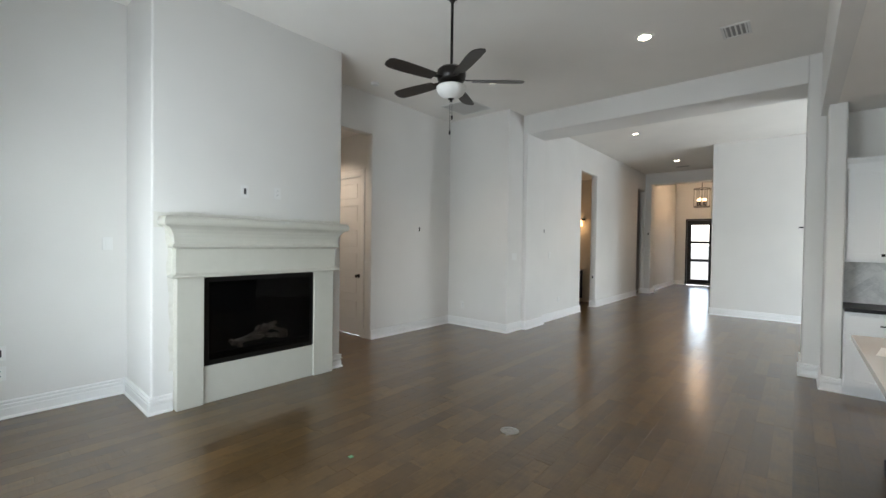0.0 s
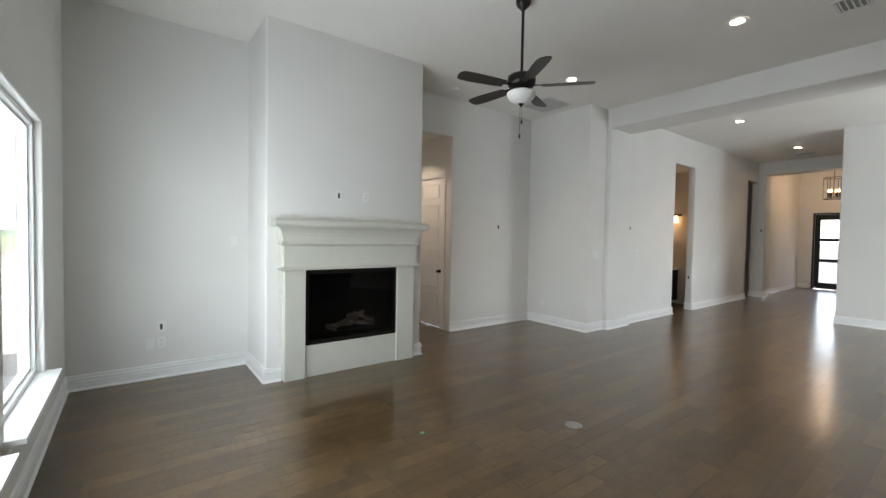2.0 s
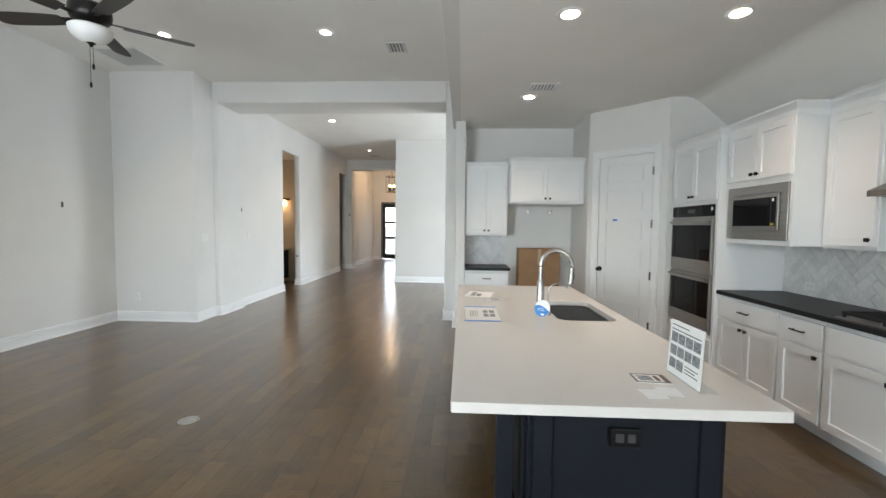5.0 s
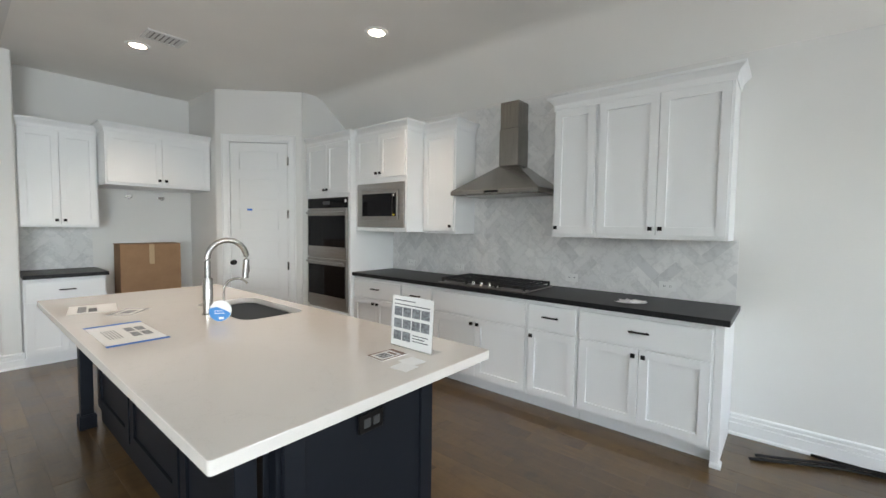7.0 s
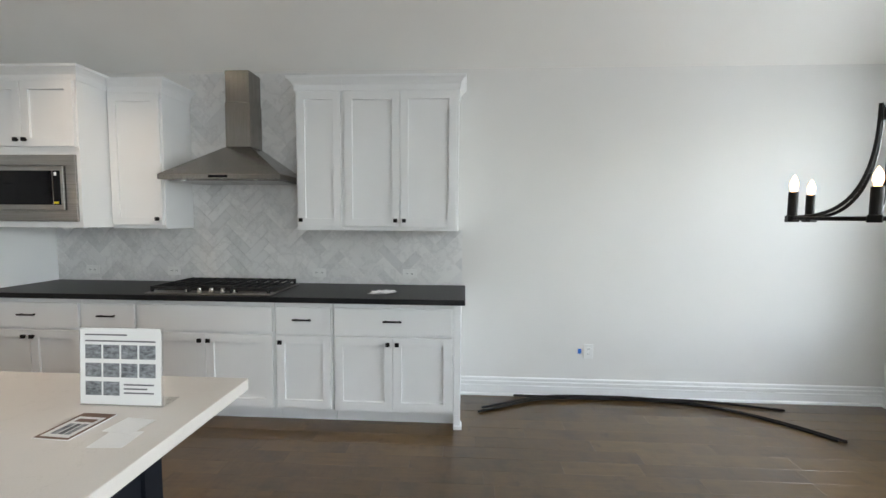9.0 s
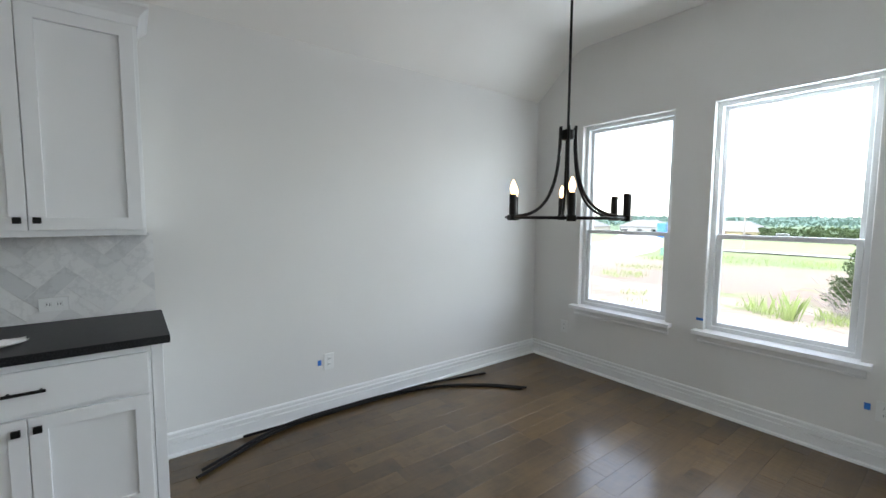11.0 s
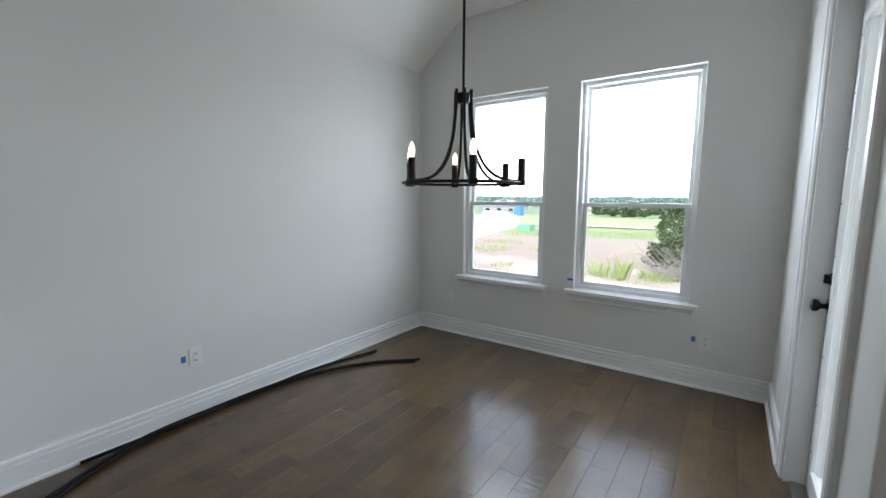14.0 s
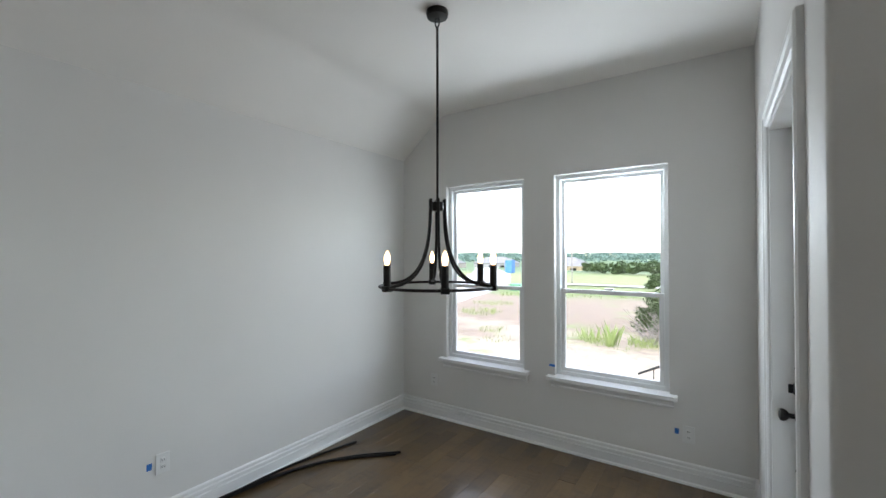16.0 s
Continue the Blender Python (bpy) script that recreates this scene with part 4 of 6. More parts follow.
for x in (1.97, 2.31):
    bmk = boxes((x - 0.035, x + 0.035, 7.43, 7.448, 1.745, 1.775), (x - 0.012, x + 0.012, 7.40, 7.43, 1.73, 1.76), bev=0.003)
    solid("wall_bracket", bmk, M_NICKEL, "small metal bracket on the fridge bay wall", "bracket", "brackets in the fridge bay")

# range hood
hood = thing("range_hood", (3.85, 3.257, 1.74), "stainless steel chimney range hood over the cooktop", "range hood")
hb = bmesh.new()
ylo, yhi, xf, xb = 2.800, 3.715, 3.62, EX - 0.012
ring = lambda x0, x1, y0, y1, z: [hb.verts.new(p) for p in ((x0, y0, z), (x1, y0, z), (x1, y1, z), (x0, y1, z))]
rs = [ring(xf, xb, ylo, yhi, 1.74), ring(xf, xb, ylo, yhi, 1.778), ring(3.895, xb, 3.152, 3.363, 2.015)]
for a, b in zip(rs, rs[1:]):
    for i in range(4):
        hb.faces.new((a[i], a[(i + 1) % 4], b[(i + 1) % 4], b[i]))
hb.faces.new(rs[0])
hb.faces.new(rs[-1])
bmesh.ops.bevel(hb, geom=[e for e in hb.edges], offset=0.003, segments=2, profile=0.5, affect='EDGES')
part("canopy", hb, M_STEELH, hood)
ch1 = part("chimney", boxes((3.900, xb, 3.157, 3.358, 2.017, 2.36), bev=0.003), M_STEELH, hood)
part("chimney", boxes((3.905, xb, 3.162, 3.353, 2.361, 2.605), bev=0.003), M_STEELH, hood)
part("filter", boxes((3.68, 4.05, 2.84, 3.25, 1.734, 1.741), (3.68, 4.05, 3.265, 3.675, 1.734, 1.741), bev=0.002), M_STEEL, hood, "steel mesh filter")
part("control", boxes((3.616, 3.621, 3.19, 3.33, 1.752, 1.770)), M_BLACKGLASS, hood)
for y in (2.99, 3.53):
    part("lamp", lathe(bmesh.new(), [(0.025, 1.732), (0.025, 1.7405)], (3.65, y, 0), 14), M_NICKEL, hood)

# gas cooktop
ck = thing("cooktop", (3.80, 3.29, 0.918), "gas cooktop with black grates and steel knobs", "cooktop")
part("tray", boxes((3.49, 4.01, 2.83, 3.745, 0.9185, 0.929), bev=0.004), M_STEEL, ck)
part("deck", boxes((3.60, 4.00, 2.84, 3.735, 0.929, 0.932), bev=0.001), M_IRON, ck)
for y0, y1 in ((2.85, 3.14), (3.145, 3.43), (3.435, 3.725)):
    g = bmesh.new()
    x0, x1 = (3.52, 3.99) if y0 != 3.145 else (3.61, 3.99)
    for x in (x0 + 0.008, (x0 + x1) / 2, x1 - 0.008):
        box(g, x - 0.007, x + 0.007, y0, y1, 0.952, 0.968, 0.002)
    for k in range(5):
        y = y0 + 0.008 + (y1 - y0 - 0.016) * k / 4
        box(g, x0, x1, y - 0.006, y + 0.006, 0.954, 0.970, 0.002)
    for x in (x0 + 0.01, x1 - 0.01):
        for y in (y0 + 0.01, y1 - 0.01):
            box(g, x - 0.008, x + 0.008, y - 0.008, y + 0.008, 0.929, 0.955)
    part("grate", g, M_IRON, ck, "black cast iron grate")
for x, y in ((3.66, 2.99), (3.88, 2.99), (3.80, 3.288), (3.66, 3.58), (3.88, 3.58)):
    part("burner", lathe(bmesh.new(), [(0.05, 0.931), (0.05, 0.938), (0.035, 0.942), (0.035, 0.949), (0.01, 0.951)], (x, y, 0), 18), M_IRON, ck)
for k in range(5):
    kb = lathe(bmesh.new(), [(0.022, 0.929), (0.021, 0.933), (0.018, 0.936), (0.016, 0.957), (0.012, 0.960)], (3.545, 3.115 + k * 0.0865, 0), 16)
    smooth(part("knob", kb, M_NICKEL, ck, "steel burner knob"))


# ---- island ----
IX0, IX1, IY0, IY1 = 0.908, 2.045, 2.205, 5.06
isl = thing("kitchen_island", (1.6, 3.75, 0), "dark navy kitchen island base with panelled sides", "island")
part("body", boxes((1.22, 2.00, 2.50, 5.02, 0.10, 0.876), (1.22, 1.93, 2.50, 5.02, 0.0, 0.10)), M_NAVY, isl)
isl_e = place(1.22, 5.02, FACE_W)
for k in range(3):
    shaker(isl, isl_e, 0.02 + k * 0.83, 0.82 + k * 0.83, 0.12, 0.86, name="panel", material=M_NAVY, rail=0.075)
isl_s = place(1.22, 2.50)
shaker(isl, isl_s, 0.02, 0.76, 0.12, 0.86, name="panel", material=M_NAVY, rail=0.075)
for k in range(3):
    shaker(isl, place(2.00, 2.50, FACE_E), 0.015 + k * 0.84, 0.825 + k * 0.84, 0.12, 0.86, (0.79 + k * 0.84, 0.80), material=M_NAVY)
for x, y in ((1.13, 2.55), (1.13, 4.97)):
    lg = boxes((x - 0.036, x + 0.036, y - 0.036, y + 0.036, 0.0, 0.876), bev=0.004)
    sweep(lg, [(x - 0.036, y - 0.036), (x + 0.036, y - 0.036), (x + 0.036, y + 0.036), (x - 0.036, y + 0.036)], [(0, 0.0), (0.012, 0.0), (0.012, 0.09), (0.004, 0.10), (0, 0.10)], -1, True)
    part("leg", lg, M_NAVY, isl)
op = part("outlet", boxes((1.545, 1.665, 2.468, 2.480, 0.635, 0.71), bev=0.003), M_BLACK, isl, "black outlet in the island end")
part("socket", boxes((1.565, 1.598, 2.466, 2.469, 0.655, 0.69), (1.612, 1.645, 2.466, 2.469, 0.655, 0.69), bev=0.004), mat("dark_grey_plastic", (0.05, 0.05, 0.05), 0.4), op)

# quartz top with the sink cut-out: a ring of slabs round a rounded hole
SX0, SX1, SY0, SY1, SR = 1.575, 1.955, 3.50, 4.22, 0.07


def rounded(x0, x1, y0, y1, r, n=6):
    pts = []
    for cx, cy, a0 in ((x1 - r, y0 + r, -90), (x1 - r, y1 - r, 0), (x0 + r, y1 - r, 90), (x0 + r, y0 + r, 180)):
        for k in range(n + 1):
            a = radians(a0 + 90 * k / n)
            pts.append((cx + r * math.cos(a), cy + r * math.sin(a)))
    return pts


qt = bmesh.new()
z0, z1 = 0.877, 0.915
inner = rounded(SX0, SX1, SY0, SY1, SR)
outer = rounded(IX0, IX1, IY0, IY1, 0.012)
tops = []
for z in (z0, z1):
    a = [qt.verts.new((x, y, z)) for x, y in outer]
    b = [qt.verts.new((x, y, z)) for x, y in inner]
    n = len(a)
    for i in range(n):
        j = (i + 1) % n
        qt.faces.new((a[i], a[j], b[j], b[i]))
    tops.append((a, b))
for k in (0, 1):
    lo, hi = tops[0][k], tops[1][k]
    for i in range(len(lo)):
        j = (i + 1) % len(lo)
        qt.faces.new((lo[i], lo[j], hi[j], hi[i]))
bmesh.ops.recalc_face_normals(qt, faces=qt.faces)
rim = [e for e in qt.edges if len(e.link_faces) == 2 and abs(e.calc_face_angle(0) - math.pi / 2) < 0.2 and abs(e.verts[0].co.z - e.verts[1].co.z) < 1e-5]
bmesh.ops.bevel(qt, geom=rim, offset=0.0025, segments=2, profile=0.5, affect='EDGES')
solid("island_countertop", qt, M_QUARTZ, "warm white quartz island top with sink cut-out", "countertop")

sk = bmesh.new()
prev = None
for off, z in ((-0.008, 0.876), (0.004, 0.876), (0.006, 0.80), (0.012, 0.70), (0.05, 0.675)):
    ringv = [sk.verts.new((x, y, z)) for x, y in rounded(SX0 + off, SX1 - off, SY0 + off, SY1 - off, SR)]
    if prev:
        for i in range(len(ringv)):
            j = (i + 1) % len(ringv)
            sk.faces.new((prev[i], prev[j], ringv[j], ringv[i]))
    prev = ringv
sk.faces.new(prev)
sink = thing("sink", (1.765, 3.86, 0.674), "undermount stainless steel sink in the island", "sink")
smooth(part("basin", sk, M_SINK, sink), 50)
part("drain", lathe(bmesh.new(), [(0.045, 0.676), (0.045, 0.679), (0.03, 0.680), (0.012, 0.678)], (1.765, 3.86, 0), 18), M_STEEL, sink, "steel drain")


def arc(x, y, z, r, d, a0=180, a1=0, n=14):
    """Points of an upright half circle that starts at (x, y, z) and heads along d."""
    d = Vector((d[0], d[1], 0)).normalized()
    c = Vector((x, y, z)) + d * r
    return [c + d * (r * math.cos(radians(a0 + (a1 - a0) * k / n))) + Vector((0, 0, r * math.sin(radians(a0 + (a1 - a0) * k / n)))) for k in range(n + 1)]


fx, fy = 1.51, 3.82
fd_dir = (1.0, -0.12)
fc = thing("faucet", (fx, fy, 0.915), "brushed nickel gooseneck pull-down kitchen faucet", "faucet")
smooth(part("base", lathe(bmesh.new(), [(0.034, 0.9152), (0.034, 0.921), (0.027, 0.923), (0.027, 1.125), (0.0255, 1.128)], (fx, fy, 0), 20), M_NICKEL, fc))
neck = [(fx, fy, 1.12), (fx, fy, 1.20), (fx, fy, 1.23)] + arc(fx, fy, 1.24, 0.108, fd_dir, 180, -8)
smooth(part("spout", tube(bmesh.new(), neck, 0.0165, 14), M_NICKEL, fc))
e1 = Vector(neck[-1])
smooth(part("spray_head", tube(bmesh.new(), [e1, e1 + Vector((-0.002, 0, -0.03)), e1 + Vector((-0.006, 0.001, -0.11))], 0.0185, 14), M_NICKEL, fc))
part("button", boxes((e1.x + 0.008, e1.x + 0.018, e1.y - 0.006, e1.y + 0.006, e1.z - 0.075, e1.z - 0.035), bev=0.002), M_BLACK, fc, "dark spray button")
smooth(part("lever", tube(tube(bmesh.new(), [(fx + 0.006, fy + 0.02, 0.985), (fx + 0.018, fy + 0.058, 0.985)], 0.017, 12), [(fx + 0.016, fy + 0.052, 0.988), (fx + 0.030, fy + 0.105, 1.004)], 0.006, 10), M_NICKEL, fc))
sf = thing("filter_faucet", (1.535, 3.66, 0.915), "small slim brushed nickel filtered water faucet", "faucet")
smooth(part("base", lathe(bmesh.new(), [(0.018, 0.9152), (0.018, 0.93), (0.011, 0.935), (0.011, 0.99), (0.008, 1.0)], (1.535, 3.66, 0), 16), M_NICKEL, sf))
smooth(part("spout", tube(bmesh.new(), [(1.535, 3.66, 0.99), (1.535, 3.66, 1.06)] + arc(1.535, 3.66, 1.07, 0.065, (1, -0.25), 180, 30), 0.0065, 10), M_NICKEL, sf))
tg = thing("hang_tag", (1.50, 3.60, 0.9155), "blue and white round cardboard tag leaning on the faucet", "tag")
tag_at = Matrix.Translation((1.475, 3.56, 0.978)) @ Matrix.Rotation(radians(-38), 4, 'Z') @ Matrix.Rotation(radians(-12), 4, 'X')
part("card", lathe(bmesh.new(), [(0.056, -0.001), (0.056, 0.001)], (0, 0, 0), 28, 'y'), M_PAPER, tg, at=tag_at)
hb2 = bmesh.new()
vs = [hb2.verts.new((0.055 * math.cos(radians(a)), -0.0025, 0.055 * math.sin(radians(a)))) for a in range(165, 346, 12)]
vs += [hb2.verts.new((0.02, -0.0025, 0.006)), hb2.verts.new((-0.02, -0.0025, 0.022))]
hb2.faces.new(vs)
part("print", hb2, mat("tag_blue", (0.03, 0.22, 0.55), 0.45), tg, "blue printed half", at=tag_at)
part("print", boxes((-0.03, 0.01, -0.0032, -0.0026, -0.002, 0.001), (-0.03, 0.02, -0.0032, -0.0026, -0.014, -0.011), (-0.005, 0.02, -0.0032, -0.0026, -0.045, -0.033)), M_PAPER, tg, at=tag_at)


def sheet(name, at, w, h, label, category, marks, material=None, t=0.0008):
    """A flat sheet with its print: marks are (x0, x1, y0, y1, material)."""
    s = thing(name, at @ Vector((0, 0, 0)), label, category)
    part("page", boxes((-w / 2, w / 2, -h / 2, h / 2, 0, t)), material or M_PAPER, s, at=at)
    for x0, x1, y0, y1, m in marks:
        part("tape" if m is M_TAPE else "print", boxes((x0, x1, y0, y1, t + 0.0002, t + 0.0006)), m, s, "blue painter's tape" if m is M_TAPE else "", at=at)
    return s


zt = 0.9152
flat = lambda x, y, a: Matrix.Translation((x, y, zt)) @ Matrix.Rotation(radians(a), 4, 'Z')
lines = [(-0.10 + 0.0, 0.10, -0.03 - 0.012 * k, -0.027 - 0.012 * k, M_INK) for k in range(5)]
sheet("notice_sheet", flat(1.08, 3.66, 90 + 180), 0.46, 0.23, "white printed notice taped to the quartz with blue tape", "paper", [(-0.245, -0.215, -0.118, 0.118, M_TAPE), (0.215, 0.245, -0.118, 0.118, M_TAPE), (-0.11, -0.02, 0.055, 0.09, M_PHOTO), (0.01, 0.10, 0.055, 0.09, M_PHOTO), (-0.11, -0.02, 0.012, 0.045, M_PHOTO), (0.01, 0.10, 0.012, 0.045, M_PHOTO)] + lines)
sheet("notice_sheet", flat(1.10, 4.48, 80), 0.30, 0.23, "white printed notice lying on the island top", "paper", [(-0.11, 0.10, 0.03, 0.07, M_PHOTO), (-0.11, 0.02, -0.02, 0.02, M_INK)])
sheet("flyer", flat(1.22, 4.22, 50), 0.20, 0.14, "printed flyer lying on the island top", "paper", [(-0.095, 0.095, 0.05, 0.064, M_INK), (-0.095, 0.095, -0.064, -0.055, M_INK), (-0.095, -0.082, -0.055, 0.05, M_INK), (0.082, 0.095, -0.055, 0.05, M_INK), (-0.05, 0.05, -0.03, 0.03, M_PHOTO)])
M_BROWNP = mat("brown_print", (0.16, 0.09, 0.06), 0.5)
sheet("brochure", flat(1.695, 2.480, -3), 0.135, 0.100, "small framed brochure card lying on the island top", "card", [(-0.066, -0.058, -0.048, 0.048, M_BROWNP), (0.046, 0.066, -0.048, 0.048, M_BROWNP), (-0.058, 0.046, 0.040, 0.048, M_BROWNP), (-0.058, 0.046, -0.048, -0.040, M_BROWNP), (0.018, 0.034, -0.028, 0.028, M_BROWNP), (-0.044, 0.008, -0.026, -0.012, M_PHOTO), (-0.044, 0.008, -0.008, 0.006, M_INK), (-0.044, 0.008, 0.010, 0.026, M_PHOTO)], t=0.002)
sheet("note", flat(1.640, 2.325, 4), 0.075, 0.085, "small white paper note on the island top", "paper", [])
sheet("note", Matrix.Translation((0, 0, 0.0012)) @ flat(1.705, 2.345, -6), 0.075, 0.085, "small white paper note on the island top", "paper", [])

# acrylic sign holder with a page of small photographs
sg_at = Matrix.Translation((1.81, 2.460, zt)) @ Matrix.Rotation(radians(-90), 4, 'Z')
sgn = thing("sign_holder", (1.81, 2.460, zt), "clear acrylic sign holder with a page of photos", "sign")
tilt = sg_at @ Matrix.Rotation(radians(-3), 4, 'X')
stand = part("stand", boxes((-0.125, 0.125, 0.002, 0.004, 0.0, 0.228)), M_ACRYLIC, sgn, "clear acrylic sleeve", at=tilt)
foot = part("foot", boxes((-0.125, 0.125, 0.0, 0.07, 0.0, 0.002)), M_ACRYLIC, sgn, "clear acrylic foot", at=sg_at)
stand.visible_shadow = foot.visible_shadow = False
pg1 = part("page", boxes((-0.121, 0.121, -0.0008, 0.0008, 0.006, 0.226)), M_PAPER, sgn, at=tilt)
for r in range(3):
    for c in range(4 if r < 2 else 2):
        x = -0.105 + c * 0.054
        z = 0.178 - r * 0.053
        part("photo", boxes((x, x + 0.048, -0.0014, -0.0009, z - 0.040, z)), M_PHOTO, pg1, at=tilt)
for x0, x1, z in ((-0.105, 0.02, 0.205), (0.01, 0.10, 0.062), (0.01, 0.08, 0.050), (0.01, 0.10, 0.038), (-0.105, 0.105, 0.187)):
    part("print", boxes((x0, x1, -0.0014, -0.0009, z, z + 0.004)), M_INK, pg1, at=tilt)

# crumpled rag on the granite
rg = bmesh.new()
bmesh.ops.create_icosphere(rg, subdivisions=3, radius=1)
for v in rg.verts:
    n = noise.noise(v.co * 2.3) * 0.5 + noise.noise(v.co * 6) * 0.25
    v.co = Vector((v.co.x * 0.032 * (1 + n), v.co.y * 0.095 * (1 + n), max(0.0, (v.co.z * 0.5 + 0.5) * 0.026 * (1 + 1.6 * n))))
smooth(solid("rag", rg, noisy("rag_cloth", (0.7, 0.68, 0.66), (0.8, 0.79, 0.77), 60, 0.9), "crumpled white rag on the granite countertop", "rag", at=Matrix.Translation((3.64, 2.06, 0.9185)) @ Matrix.Rotation(0.5, 4, 'Z')), 80)

# ---- living room ----
fpl = thing("fireplace", (-3.56, 2.955, 0), "cream cast stone fireplace surround against the chimney breast", "fireplace")
for name, y0, y1 in (("leg", 2.15, 2.37), ("leg", 3.51, 3.76)):
    part(name, boxes((-3.612, -3.52, y0, y1, 0.0, 1.182), bev=0.004), M_STONE, fpl)
part("hearth_panel", boxes((-3.612, -3.545, 2.371, 3.509, 0.0, 0.345), bev=0.004), M_STONE, fpl)
MANTEL = [(-0.02, 1.183), (0.045, 1.183), (0.052, 1.193), (0.046, 1.206), (0.022, 1.216), (0.012, 1.232), (0.012, 1.440), (0.022, 1.448), (0.046, 1.455), (0.050, 1.466), (0.044, 1.478), (0.030, 1.492), (0.030, 1.512), (0.034, 1.545), (0.046, 1.582), (0.066, 1.615), (0.092, 1.640), (0.112, 1.645), (0.122, 1.655), (0.128, 1.672), (0.126, 1.700), (0.112, 1.722), (0.09, 1.728), (-0.02, 1.728)]
part("mantel", sweep(bmesh.new(), [(-3.612, 2.15), (-3.52, 2.15), (-3.52, 3.76), (-3.612, 3.76)], MANTEL, -1), M_STONE, fpl)
part("core", boxes((-3.612, -3.525, 2.155, 3.755, 1.184, 1.727)), M_STONE, fpl)
# raw plaster smears where the surround meets the wall
sm = bmesh.new()
top, low = [], []
for k in range(61):
    y = 1.995 + (3.90 - 1.995) * k / 60
    n = noise.noise(Vector((y * 5.0, 0.3, 0))) * 0.016 + noise.noise(Vector((y * 17.0, 2.3, 0))) * 0.008
    top.append(sm.verts.new((-3.6075, y, 1.765 + n)))
    low.append(sm.verts.new((-3.6075, y, 1.63)))
for k in range(60):
    sm.faces.new((low[k], low[k + 1], top[k + 1], top[k]))
for k in range(40):
    z = 0.35 + 1.3 * k / 40
    z2 = 0.35 + 1.3 * (k + 1) / 40
    e = lambda q: 2.115 + noise.noise(Vector((q * 6.0, 7.7, 0))) * 0.02 - 0.05 * max(0.0, q - 1.0)
    sm.faces.new([sm.verts.new(p) for p in ((-3.6075, e(z), z), (-3.6075, 2.16, z), (-3.6075, 2.16, z2), (-3.6075, e(z2), z2))])
part("plaster_smear", sm, M_PLASTER, fpl, "raw grey-green plaster smear on the wall")

ins = thing("fireplace_insert", (-3.6, 2.93, 0.345), "black gas fireplace insert with ceramic logs", "fireplace insert")
part("frame", frame_bm(2.372, 3.508, 0.347, 1.182, -0.02, 0.02, 0.05, 0.003), M_BLACK, ins, at=Matrix.Translation((-3.575, 0, 0)) @ Matrix.Rotation(math.pi / 2, 4, 'Z') @ Matrix.Translation((0, 0, 0)))
part("firebox", boxes((-3.606, -3.600, 2.40, 3.48, 0.36, 1.17), (-3.606, -3.54, 2.373, 2.380, 0.36, 1.17), (-3.606, -3.54, 3.500, 3.507, 0.36, 1.17)), M_FIREBOX, ins)
for z0, z1 in ((0.375, 0.46), (1.09, 1.165)):
    part("grille", boxes((-3.590, -3.556, 2.40, 3.48, z0, z1), bev=0.004), M_BLACK, ins)
lr = random.Random(5)
for k, (y, z, l, a, r) in enumerate(((2.78, 0.53, 0.30, 6, 0.026), (3.05, 0.535, 0.32, -9, 0.028), (2.90, 0.585, 0.34, 17, 0.026), (3.08, 0.60, 0.28, -24, 0.022), (2.98, 0.64, 0.22, 8, 0.02), (2.68, 0.51, 0.13, -30, 0.022))):
    pts = []
    for i in range(8):
        s = i / 7 - 0.5
        pts.append((-3.572 + 0.004 * math.sin(i + k), y + s * l * math.cos(radians(a)), z + s * l * math.sin(radians(a)) + lr.uniform(-0.008, 0.008)))
    lg = tube(bmesh.new(), pts, r, 10)
    for v in lg.verts:
        v.co += Vector((0, noise.noise(v.co * 30) * 0.008, noise.noise(v.co * 34 + Vector((5, 0, 0))) * 0.010))
    smooth(part("log", lg, M_LOG, ins, "charred ceramic log"), 60)
gl = part("glass", boxes((-3.541, -3.537, 2.42, 3.46, 0.40, 1.13)), glass_mat("smoked_glass", (0.55, 0.55, 0.55)), ins, "smoked glass front")

FANX, FANY = -1.808, 3.818
fan = thing("ceiling_fan", (FANX, FANY, ZL), "dark bronze five-blade ceiling fan with frosted bowl light", "ceiling fan")
smooth(part("canopy", lathe(bmesh.new(), [(0.068, ZL), (0.068, ZL - 0.03), (0.055, ZL - 0.06), (0.026, ZL - 0.085), (0.018, ZL - 0.10)], (FANX, FANY, 0), 28), M_BRONZE, fan))
smooth(part("downrod", lathe(bmesh.new(), [(0.013, ZL - 0.09), (0.013, 3.10)], (FANX, FANY, 0), 14), M_BRONZE, fan))
smooth(part("motor", lathe(bmesh.new(), [(0.03, 3.125), (0.06, 3.115), (0.105, 3.105), (0.128, 3.085), (0.132, 3.04), (0.124, 3.005), (0.105, 2.985), (0.07, 2.978), (0.07, 2.95), (0.055, 2.945)], (FANX, FANY, 0), 32), M_BRONZE, fan))
smooth(part("light_bowl", lathe(bmesh.new(), [(0.060, 2.952), (0.124, 2.945), (0.135, 2.935), (0.130, 2.905), (0.108, 2.872), (0.07, 2.846), (0.025, 2.834)], (FANX, FANY, 0), 32), M_FROST, fan, "frosted white glass bowl"))
smooth(part("finial", lathe(bmesh.new(), [(0.028, 2.838), (0.028, 2.832), (0.012, 2.822), (0.012, 2.812), (0.003, 2.806)], (FANX, FANY, 0), 18), M_BRONZE, fan))
